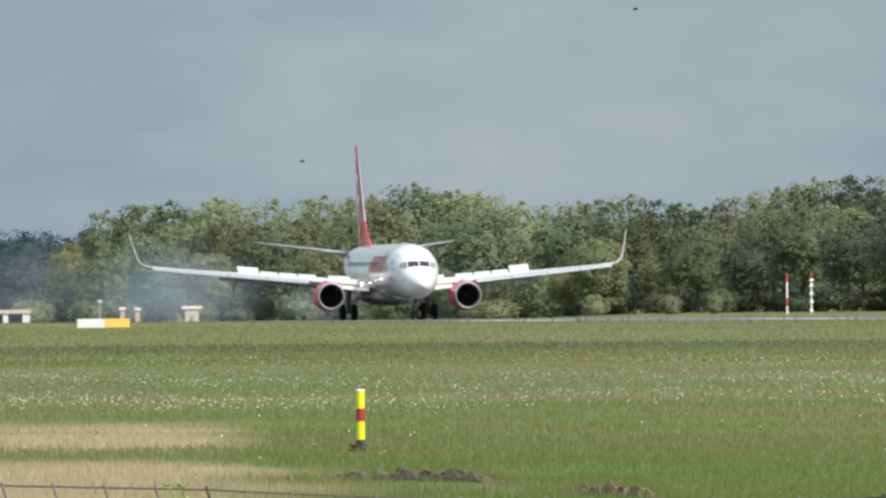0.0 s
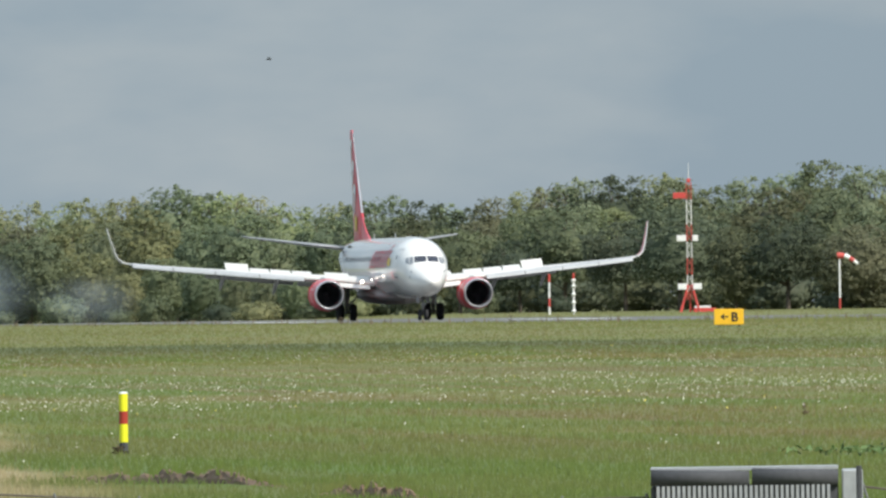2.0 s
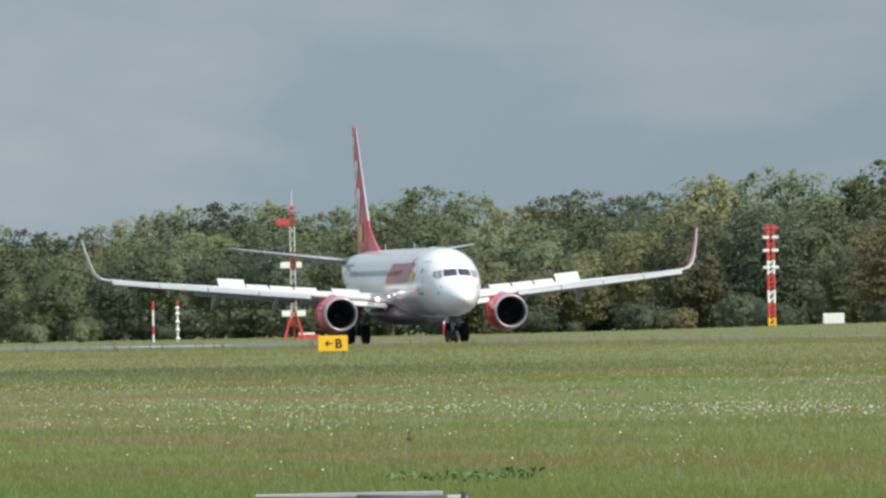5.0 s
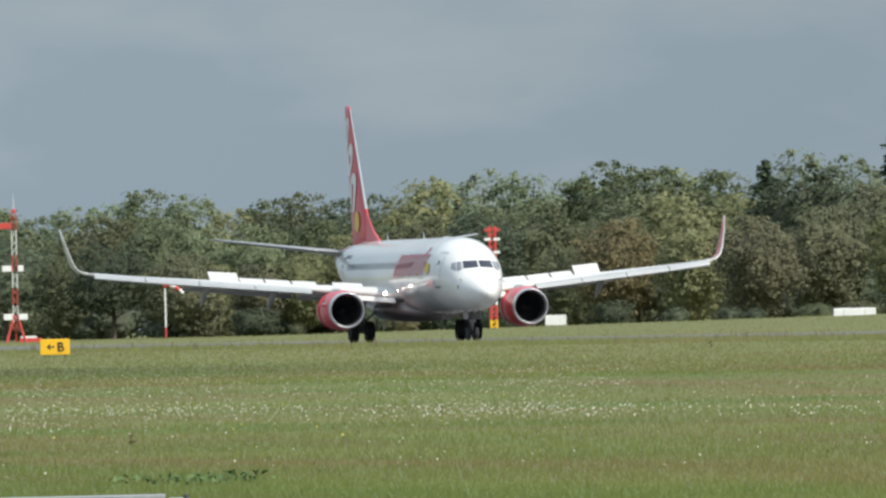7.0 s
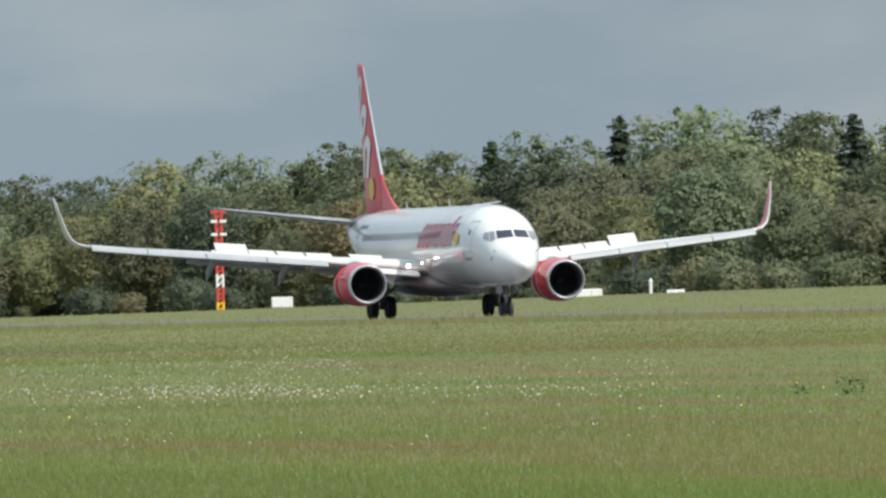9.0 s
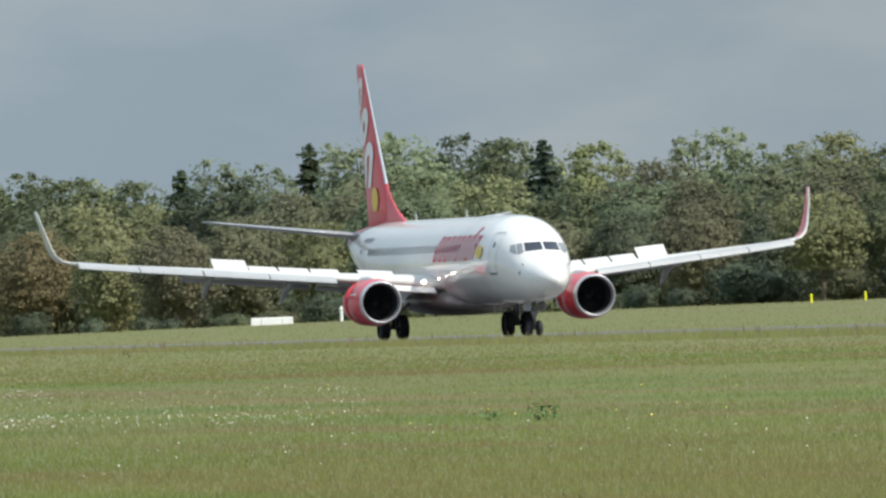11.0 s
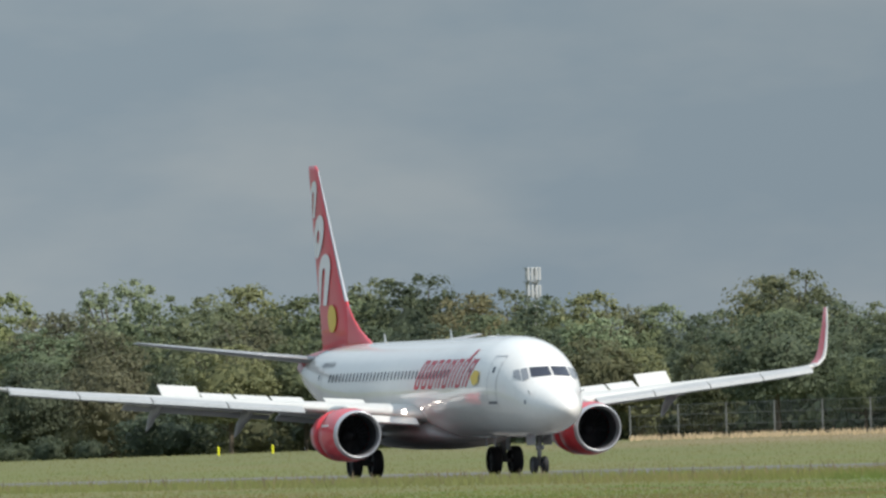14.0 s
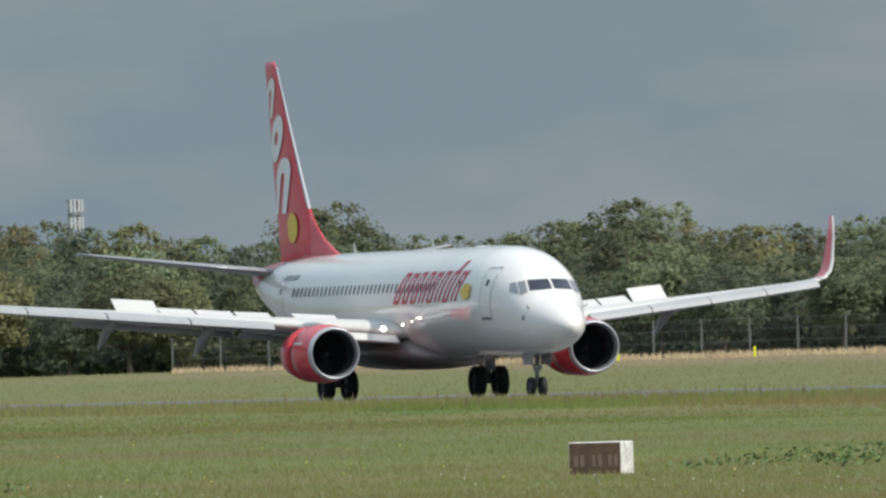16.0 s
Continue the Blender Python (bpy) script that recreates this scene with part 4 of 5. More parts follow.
# how high the tree tops stand along the wood: bearing, height over the level, in degrees
TOPS_FAR = [(7.36, 0.2), (7.6, 0.21), (7.68, 0.3), (7.8, 0.3), (7.84, 0.349), (7.93, 0.348), (8.06, 0.328), (8.19, 0.338), (8.33, 0.367), (8.46, 0.345), (8.57, 0.358), (8.74, 0.38),
            (8.83, 0.354), (8.93, 0.372), (9.04, 0.335), (9.075, 0.285), (9.14, 0.352), (9.21, 0.357), (9.27, 0.322), (9.36, 0.341), (9.45, 0.359), (9.59, 0.325), (9.7, 0.302), (9.79, 0.335),
            (9.9, 0.367), (10.1, 0.382), (10.2, 0.41), (10.3, 0.42), (10.37, 0.378), (10.46, 0.39), (10.56, 0.365), (10.68, 0.395), (10.9, 0.425), (11.1, 0.41), (11.2, 0.38), (11.35, 0.41),
            (11.5, 0.4), (11.56, 0.38), (11.69, 0.438), (11.87, 0.445), (11.95, 0.479), (12.14, 0.476), (12.25, 0.422)]
TOPS_NEAR = [(12.32, 0.468), (12.42, 0.501), (12.57, 0.48), (12.7, 0.49), (12.78, 0.445), (12.92, 0.505), (13.1, 0.545), (13.2, 0.515), (13.35, 0.565), (13.55, 0.585), (13.8, 0.595), (13.95, 0.565),
             (14.2, 0.555), (14.3, 0.528), (14.42, 0.49), (14.57, 0.486), (14.63, 0.57), (14.8, 0.601), (14.87, 0.522), (15.07, 0.517), (15.17, 0.538), (15.37, 0.494), (15.5, 0.535), (15.64, 0.556),
             (15.76, 0.545), (15.86, 0.5), (15.96, 0.54), (16.05, 0.495), (16.13, 0.464), (16.26, 0.492), (16.4, 0.452), (16.5, 0.449), (16.6, 0.41), (16.67, 0.397), (16.76, 0.485), (16.89, 0.541),
             (16.97, 0.555), (17.06, 0.5), (17.13, 0.424), (17.35, 0.442), (17.47, 0.412), (17.6, 0.448), (17.8, 0.475), (17.93, 0.541), (18.0, 0.548), (18.11, 0.504), (18.25, 0.42), (18.55, 0.42), (18.8, 0.485), (20, 0.48)]


def build_wood():
    rng = np.random.default_rng(5)
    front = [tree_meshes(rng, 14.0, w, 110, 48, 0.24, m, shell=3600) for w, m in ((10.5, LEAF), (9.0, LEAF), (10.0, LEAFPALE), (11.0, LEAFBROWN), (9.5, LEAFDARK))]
    high = [tree_meshes(rng, 14.0, w, 100, 46, 0.24, m, low=0.3, shell=3000, open_foot=True) for w, m in ((11.0, LEAFDARK), (10.0, LEAF), (11.5, LEAFBROWN), (12.0, LEAFDARK))]
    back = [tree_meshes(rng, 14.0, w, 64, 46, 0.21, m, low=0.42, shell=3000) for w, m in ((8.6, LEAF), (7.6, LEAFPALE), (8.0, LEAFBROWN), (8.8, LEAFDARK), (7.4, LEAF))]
    airy = [tree_meshes(rng, 14.0, w, 64, 44, 0.2, m, low=0.35, heart=0.52, shell=2600) for w, m in ((7.5, LEAFPALE), (8.0, LEAFSILVER))]
    conifer = tree_meshes(rng, 14.0, 6.5, 90, 30, 0.2, NEEDLE, "conifer", shell=1200)
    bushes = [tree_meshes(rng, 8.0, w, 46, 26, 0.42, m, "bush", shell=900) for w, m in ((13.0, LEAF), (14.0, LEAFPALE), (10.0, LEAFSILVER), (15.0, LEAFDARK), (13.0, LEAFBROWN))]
    far = tree_meshes(rng, 14.0, 11.0, 60, 40, 0.2, LEAFHAZE)
    az_s, el_s = np.array(TOPS_FAR + TOPS_NEAR).T

    def tops(a, half):
        return min(float(np.interp(q, az_s, el_s)) for q in (a - half, a - half / 2, a, a + half / 2, a + half))

    def plant(name, label, meshes, p, h, width_scale=1.0, group="trees of the wood", tall=14.0):
        t = thing(name, label, "tree" if name == "tree" else "bush", group=group)
        part("trunk", meshes[0], None, t)
        part("crown", meshes[1], None, t)
        s = h / tall
        t.scale = (s * width_scale, s * width_scale, s)
        t.location = p
        t.rotation_euler[2] = rng.uniform(0, 6.28)
        return t

    words = {"front": ("green broadleaf tree at the edge of the wood", "dark green broadleaf tree at the edge of the wood", "pale grey-green broadleaf tree at the wood's edge",
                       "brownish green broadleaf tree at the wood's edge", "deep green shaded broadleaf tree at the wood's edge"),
             "back": ("green broadleaf tree top over the wood", "pale green broadleaf tree top over the wood", "brownish tree top over the wood", "dark green tree top over the wood", "slim green tree top over the wood")}
    # three ranks, each taller than the one before it
    for rank, (lat0, f0, f1, step) in enumerate(((316, 0.56, 0.82, 0.4), (333, 0.8, 0.97, 0.4), (352, 1.03, 1.09, 0.25))):
        az = 7.6
        while az < 19.6:
            lat = lat0 + rng.uniform(-5, 5)
            p = on_ground(az, lat / math.sin(radians(az)))
            r = math.hypot(p.x, p.y)
            el = tops(az, 0.025 if rank == 2 else 0.08)
            f = rng.uniform(f0, f1)
            # lower scrub stands before the wood here
            if rank == 0 and 8.55 < az < 9.35:
                f *= 0.7
            h = max(3.0, (r * math.tan(radians(el)) + EYE[2] - p.z) * f)
            # far-end leaves are paler: partly their own tone, partly haze put in
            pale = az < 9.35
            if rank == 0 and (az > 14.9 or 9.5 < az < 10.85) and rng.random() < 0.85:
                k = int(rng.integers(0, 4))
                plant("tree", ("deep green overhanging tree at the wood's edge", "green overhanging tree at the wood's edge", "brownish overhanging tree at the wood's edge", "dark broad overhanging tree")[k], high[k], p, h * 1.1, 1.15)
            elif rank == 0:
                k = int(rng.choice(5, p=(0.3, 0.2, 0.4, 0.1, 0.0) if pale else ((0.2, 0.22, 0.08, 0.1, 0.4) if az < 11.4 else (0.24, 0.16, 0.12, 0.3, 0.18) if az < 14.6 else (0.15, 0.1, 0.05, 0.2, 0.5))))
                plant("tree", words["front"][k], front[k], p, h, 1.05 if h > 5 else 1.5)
            elif rank == 2 and 12.7 < az < 14.3 and rng.random() < 0.24:
                plant("tree", "dark green conifer over the wood", conifer, p, h * 0.99, 1.6)
            elif rank == 2 and (rng.random() < 0.14 or 14.58 < az < 14.86):
                plant("tree", "thin pale green tree top over the wood", airy[int(rng.integers(0, 2))], p, h, 0.95)
            else:
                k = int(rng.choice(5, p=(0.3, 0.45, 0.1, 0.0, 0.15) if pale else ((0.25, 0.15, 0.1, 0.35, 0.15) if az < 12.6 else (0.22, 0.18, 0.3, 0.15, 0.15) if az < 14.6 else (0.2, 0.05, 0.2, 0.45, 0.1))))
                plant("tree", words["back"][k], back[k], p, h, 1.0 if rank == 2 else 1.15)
            az += math.degrees(step * h * rng.uniform(0.8, 1.2) / r) / (0.62 if rank == 0 else 0.9 if rank == 1 else 1.0)
    # undergrowth at the foot
    az = 7.5
    while az < 19.5:
        a = az + rng.uniform(-0.05, 0.05)
        p = on_ground(a, (307 + rng.uniform(-5, 5)) / math.sin(radians(a)))
        # bushes of index 3: shade under the crowns put into darker leaves
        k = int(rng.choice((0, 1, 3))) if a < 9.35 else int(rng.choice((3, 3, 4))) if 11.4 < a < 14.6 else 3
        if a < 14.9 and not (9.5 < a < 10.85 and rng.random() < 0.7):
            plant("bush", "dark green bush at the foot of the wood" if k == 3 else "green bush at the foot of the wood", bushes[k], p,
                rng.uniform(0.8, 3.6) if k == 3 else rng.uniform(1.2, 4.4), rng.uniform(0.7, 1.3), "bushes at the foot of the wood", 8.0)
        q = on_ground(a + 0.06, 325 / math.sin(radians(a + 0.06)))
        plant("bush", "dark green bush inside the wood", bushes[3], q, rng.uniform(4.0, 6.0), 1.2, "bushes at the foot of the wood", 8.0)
        az += 0.17
    for a, h in ((13.72, 3.3), (13.9, 2.6)):
        plant("bush", "pale green bush before the wood", bushes[0], on_ground(a, 303 / math.sin(radians(a))), h, 0.9, "bushes at the foot of the wood", 8.0)
    plant("tree", "round brownish green tree standing before the wood", front[3], on_ground(11.02, 309 / math.sin(radians(11.02))), 8.2, 1.1)
    for a, h in ((9.59, 1.9), (9.74, 2.1)):
        plant("bush", "small round pale green bush before the wood", bushes[2], on_ground(a, 262 / math.sin(radians(a))), h, 0.9 if a < 9.7 else 0.55, "", 8.0)
    # far wood beyond the left end, distance haze painted into its blue-green leaves
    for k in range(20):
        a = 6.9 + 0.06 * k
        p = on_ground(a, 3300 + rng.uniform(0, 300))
        plant("tree", "distant dark tree beyond the airfield, painted haze-blue", far, p, 3450 * math.tan(radians(0.268 + rng.uniform(-0.015, 0.01))) + EYE[2] - p.z, 1.2, "distant trees")


build_wood()


# ---------------------------------------------------------------- grass and flowers
def build_grass():
    rng = np.random.default_rng(11)

    def field(n, az0, az1, r0, r1, power=1.0):
        """Points thinned out evenly as the eye sees them."""
        az = np.radians(rng.uniform(az0, az1, n))
        inv = rng.uniform(1 / r1, 1 / r0, n)
        r = 1 / inv
        return r * np.sin(az), r * np.cos(az), r

    def blades(name, label, n, r0, r1, h0, h1, wide, mat, lean=0.35, az=(7.0, 19.4), mask=None):
        x, y, r = field(n, az[0], az[1], r0, r1)
        if mask is not None:
            keep = mask(x, y, r)
            x, y, r = x[keep], y[keep], r[keep]
        z = np.array([ground_z(a, b) for a, b in zip(x, y)])
        n = len(x)
        h = rng.uniform(h0, h1, n)
        w = wide * (0.6 + r / 420.0) * rng.uniform(0.6, 1.4, n)
        ang = rng.uniform(-0.7, 0.7, n)
        lx, ly = rng.normal(scale=lean, size=n) * h, np.abs(rng.normal(scale=lean, size=n)) * h
        ca, sa = np.cos(ang) * w, np.sin(ang) * w
        A = np.stack((x - ca, y - sa, z - 0.02), 1)
        B = np.stack((x + ca, y + sa, z - 0.02), 1)
        C = np.stack((x + lx, y + ly, z + h), 1)
        V = np.stack((A, B, C), 1).reshape(-1, 3)
        me = quads(name, V, mat, 3)
        # blades take the light as the sward does
        nv = np.tile(np.array((0.0, 0.0, 1.0)), (len(V), 1)) + np.repeat(rng.normal(scale=0.16, size=(n, 3)), 3, axis=0)
        nv /= np.linalg.norm(nv, axis=1)[:, None]
        me.normals_split_custom_set_from_vertices(nv.tolist())
        ob = part(name, me)
        tagged(ob, label, "grass", kind="stuff")

    blades("grass", "green meadow grass with straw-coloured stalks", 330000, 102, 470, 0.03, 0.1, 0.009, BLADES, 0.4,
           mask=lambda x, y, r: (rng.random(len(x)) < 0.35) | ~((x / y > 0.148) & (x / y < 0.1602) & (r > 165 - (x / y - 0.148) * 1180) & (r < 178 - (x / y - 0.148) * 1180)))
    blades("grass", "tall uncut grass beside the runway", 330000, 440, 860, 0.12, 0.31, 0.011, BLADES, mask=lambda x, y, r: (x > 149) & (x < 161.6) & (y < 830))
    blades("grass", "grass along the far part of the runway", 130000, 800, 1500, 0.04, 0.16, 0.012, BLADES, mask=lambda x, y, r: (x > 150) & (x < 161.6) & (y > 800))
    blades("grass", "short mown grass along the runway", 90000, 430, 1000, 0.03, 0.09, 0.022, BLADES, mask=lambda x, y, r: x < 159)
    blades("grass", "grass beyond the runway", 90000, 560, 1900, 0.04, 0.14, 0.012, BLADES, mask=lambda x, y, r: (x > 209) & (x < 312))
    blades("seed_heads", "dark weeds standing along the runway's edge", 9000, 480, 1150, 0.22, 0.5, 0.02, SEEDHEAD, 0.2, mask=lambda x, y, r: (x > 151) & (x < 161))
    blades("dry_grass", "tall straw-coloured dry grass along the fence", 16000, 880, 1100, 0.14, 0.42, 0.014, STRAW, 0.25, (16.4, 19.4), lambda x, y, r: (x > 282) & (x < 299))
    rr = np.random.default_rng(3)

    def patches(x, y, r):
        v = np.sin(x * 0.55 + 1.3 * np.sin(y * 0.021)) + np.sin(y * 0.047 + x * 0.21) + 0.6 * np.sin(x * 1.7)
        return (v > 0.55) | (rr.random(len(x)) < 0.16)

    def flowers(name, label, n, r0, r1, size, mat, az, mask=None, hh=(0.1, 0.26)):
        x, y, r = field(n, az[0], az[1], r0, r1)
        if mask is not None:
            keep = mask(x, y, r)
            x, y, r = x[keep], y[keep], r[keep]
        z = np.array([ground_z(a, b) for a, b in zip(x, y)]) + rng.uniform(hh[0], hh[1], len(x))
        P = np.stack((x, y, z), 1)
        s = (size * rng.uniform(0.6, 1.15, len(x)))[:, None]
        u = np.array((1.0, 0, 0)) * s
        v = np.stack((0 * x, rng.uniform(0.5, 1, len(x)), rng.uniform(0.4, 0.9, len(x))), 1) * s
        ob = part(name, quads(name, np.stack((P - u, P - v, P + u, P + v), 1).reshape(-1, 3), mat))
        tagged(ob, label, "flowers", kind="stuff")

    flowers("white_flowers", "small white meadow flowers", 10500, 265, 450, 0.0142, FLOWERWHITE, (7.2, 12.5), patches)
    flowers("white_flowers", "sparse small white flowers", 700, 180, 330, 0.013, FLOWERWHITE, (7.2, 19.0), lambda x, y, r: rr.random(len(x)) < 0.5)
    flowers("white_flowers", "thin drift of small white flowers", 900, 262, 360, 0.0142, FLOWERWHITE, (11.8, 13.6), patches)
    flowers("yellow_flowers", "sparse yellow meadow flowers", 200, 240, 520, 0.014, FLOWERYELLOW, (7.2, 19.0))
    blades("seed_heads", "brown dock seed heads standing in the grass", 700, 190, 640, 0.12, 0.28, 0.006, SEEDHEAD, 0.15, mask=patches)


build_grass()


# ---------------------------------------------------------------- markers, masts and signs
def upright(name, label, category, az, r, group="", turn=0.0):
    """A thing on the ground at that bearing, its front towards the road side where the film was taken."""
    p = on_ground(az, r)
    return thing(name, label, category, Matrix.Translation(p) @ pose(0, 0, 0, 0, 0, -az + turn), group)


def build_marker_post():
    t = upright("marker_post", "yellow marker post with a red band, dark worn foot", "post", 8.558, 200)
    r = 0.05
    for name, mat, z0, z1, rr in (("post_foot", DARKGREY, -0.1, 0.14, 0.05), ("lower_band", POSTYELLOW, 0.137, 0.35, r), ("red_band", POSTRED, 0.35, 0.5, r * 1.01), ("upper_band", POSTYELLOW, 0.5, 0.705, r)):
        part(name, revolve(bmesh.new(), [(z0, 0.001), (z0, rr), (z1, rr), (z1, 0.001)], axis="Z", n=20), mat, t)
    part("post_cap", revolve(bmesh.new(), [(0.705, r * 1.08), (0.72, r * 0.9), (0.726, 0.001)], axis="Z", n=20), OFFWHITE, t, "pale cap")


def build_sign():
    t = upright("taxiway_sign", "yellow taxiway sign with a black arrow and letter B", "sign", 10.575, 676)
    w, h = 1.16, 0.62
    part("panel", box(bmesh.new(), -w / 2, -0.08, 0.1, w / 2, 0.08, 0.1 + h, 0.02), SIGNYELLOW, t, "yellow sign face")
    for x in (-0.4, 0.4):
        part("leg", box(bmesh.new(), x - 0.03, -0.03, -0.1, x + 0.03, 0.03, 0.12), DARKGREY, t)
    bm = bmesh.new()
    box(bm, -0.29, -0.092, 0.39, -0.02, -0.084, 0.44)
    for dz in (1, -1):
        a = [(-0.33, 0.415), (-0.2, 0.415 + 0.12 * dz), (-0.16, 0.415 + 0.085 * dz), (-0.26, 0.415)]
        bm.faces.new([bm.verts.new((x, -0.0905, z)) for x, z in a])
    part("arrow", bm, SIGNBLACK, t, "black arrow pointing left")
    cu = bpy.data.curves.new("letter", "FONT")
    cu.body, cu.size, cu.extrude, cu.align_x, cu.offset = "B", 0.5, 0.004, "CENTER", 0.012
    ob = new("letter", cu)
    dg = bpy.context.evaluated_depsgraph_get()
    me = bpy.data.meshes.new_from_object(ob.evaluated_get(dg))
    bpy.data.objects.remove(ob)
    me.materials.clear()
    me.materials.append(SIGNBLACK)
    part("letter", me, None, t, "black letter B", m=pose(0.22, -0.092, 0.24, 90))


def build_board():
    t = upright("low_board", "low board, half white and half yellow, in the grass", "board", 7.706, 905)
    part("white_half", box(bmesh.new(), -1.38, -0.1, 0.02, 0.06, 0.1, 0.5, 0.02), OFFWHITE, t)
    part("yellow_half", box(bmesh.new(), 0.064, -0.1, 0.02, 1.38, 0.1, 0.5, 0.02), BOARDYELLOW, t)


def build_mast():
    t = upright("lattice_mast", "red and white lattice antenna mast on a red tripod", "mast", 10.447, 1372)
    H, w = 10.3, 0.19
    n = 14
    for k in range(n):
        z0, z1 = 1.0 + (H - 1.0) * k / n, 1.0 + (H - 1.0) * (k + 1) / n
        bm = bmesh.new()
        for x, y in ((-w, -w), (w, -w), (w, w), (-w, w)):
            tube(bm, (x, y, z0), (x, y, z1), 0.03, n=6)
        for (x0, y0), (x1, y1) in (((-w, -w), (w, -w)), ((w, -w), (w, w)), ((w, w), (-w, w)), ((-w, w), (-w, -w))):
            tube(bm, (x0, y0, z0), (x1, y1, z1), 0.015, n=5)
            tube(bm, (x1, y1, z0), (x0, y0, z1), 0.015, n=5)
        red = k in (0, 3, 4, 7, 8) or k > 11
        part("lattice_section", bm, MASTRED if red else OFFWHITE, t, "red lattice section" if red else "white lattice section")
    for a in (90, 210, 330):
        bm = bmesh.new()
        x, y = math.cos(radians(a)), math.sin(radians(a))
        tube(bm, (x * 0.15, y * 0.15, 2.1), (x * 0.95, y * 0.95, -0.1), 0.075, n=8)
        part("leg", bm, MASTRED, t)
    for x in (-0.75, 0.75):
        bm = bmesh.new()
        tube(bm, (x * 0.2, -0.2, 2.2), (x, -0.4, -0.1), 0.09, n=8)
        part("leg", bm, MASTRED, t)
    for z, x0, x1 in ((2.05, -0.95, 0.95), (5.9, -1.0, 0.7), (9.3, -1.25, 0.3)):
        for a, b in ((x0, -0.25), (0.25, x1)):
            if b - a > 0.1:
                part("antenna_panel", box(bmesh.new(), a, -0.35, z - 0.24, b, -0.05, z + 0.24, 0.03), OFFWHITE if z < 9 else MASTRED, t, "antenna panel")
    part("lightning_rod", tube(bmesh.new(), (0, 0, H), (0, 0, H + 1.6), 0.03, 0.015, 6), OFFWHITE, t)
    part("obstruction_lamp", box(bmesh.new(), -0.16, -0.16, H, 0.16, 0.16, H + 0.35, 0.05), MASTRED, t)
    c = upright("equipment_cabinet", "low red and white equipment cabinet beside the mast", "cabinet", 10.495, 1375)
    part("body", box(bmesh.new(), -0.9, -0.4, -0.05, 0.9, 0.4, 0.32, 0.04), MASTRED, c)
    part("lid", box(bmesh.new(), -0.8, -0.38, 0.324, 0.5, 0.38, 0.5, 0.04), OFFWHITE, c)


def build_rod(az, bulbs):
    t = upright("antenna_rod", "slim red and white antenna rod", "mast", az, 1375, "antenna rods")
    for k in range(5):
        part("rod_section", revolve(bmesh.new(), [(0.66 * k - 0.05, 0.001), (0.66 * k - 0.05, 0.085), (0.66 * k + 0.66, 0.085), (0.66 * k + 0.66, 0.001)], axis="Z", n=12), MASTRED if k in (1, 4) and not (bulbs and k == 1) else OFFWHITE, t)
    if bulbs:
        for z in (0.25, 0.95, 1.6, 2.25, 2.7):
            part("insulator", revolve(bmesh.new(), [(z - 0.16, 0.09), (z, 0.2), (z + 0.12, 0.09)], axis="Z", n=12), OFFWHITE, t)


def build_windsock():
    t = upright("windsock", "red and white windsock drooping on a pole", "windsock", 10.945, 1372)
    for k in range(4):
        part("pole_section", revolve(bmesh.new(), [(1.02 * k - 0.1, 0.001), (1.02 * k - 0.1, 0.075), (1.02 * k + 1.02, 0.07), (1.02 * k + 1.02, 0.001)], axis="Z", n=12), MASTRED if k == 0 else OFFWHITE, t)
    pts = [(0.0, 4.3, 0.25), (0.4, 4.28, 0.22), (0.8, 4.1, 0.19), (1.15, 3.86, 0.15), (1.45, 3.6, 0.11)]
    for k, ((x0, z0, r0), (x1, z1, r1)) in enumerate(zip(pts, pts[1:])):
        part("sock_band", tube(bmesh.new(), (x0, 0, z0), (x1, 0, z1), r0, r1, 16, False), MASTORANGE if k % 2 == 0 else OFFWHITE, t, "red cloth band" if k % 2 == 0 else "white cloth band", True)
    part("hoop", tube(bmesh.new(), (-0.16, 0, 4.28), (0.02, 0, 4.3), 0.26, 0.26, 16), MASTORANGE, t)


def build_pole():
    t = upright("banded_pole", "red, white and yellow banded lattice pole with side arms", "mast", 12.036, 1318)
    cols = [(0.0, 0.8, SIGNYELLOW), (0.8, 1.9, MASTRED), (1.9, 2.9, OFFWHITE), (2.9, 4.1, MASTRED), (4.1, 5.2, OFFWHITE), (5.2, 6.6, MASTRED), (6.6, 7.9, MASTRED)]
    for z0, z1, mat in cols:
        bm = bmesh.new()
        for x in (-0.22, 0.22):
            tube(bm, (x, 0, z0 - 0.05), (x, 0, z1), 0.1, n=8)
        n = max(1, int((z1 - z0) / 0.35))
        for k in range(n):
            tube(bm, (-0.22, 0, z0 + (z1 - z0) * k / n), (0.22, 0, z0 + (z1 - z0) * (k + 1) / n), 0.075, n=6)
        part("pole_section", bm, mat, t)
    for z in (4.6, 5.9, 6.9, 7.6):
        for s in (-1, 1):
            part("side_arm", box(bmesh.new(), s * 0.35 - 0.25, -0.12, z - 0.1, s * 0.35 + 0.25, 0.12, z + 0.12, 0.03), OFFWHITE if z < 7 else MASTRED, t)


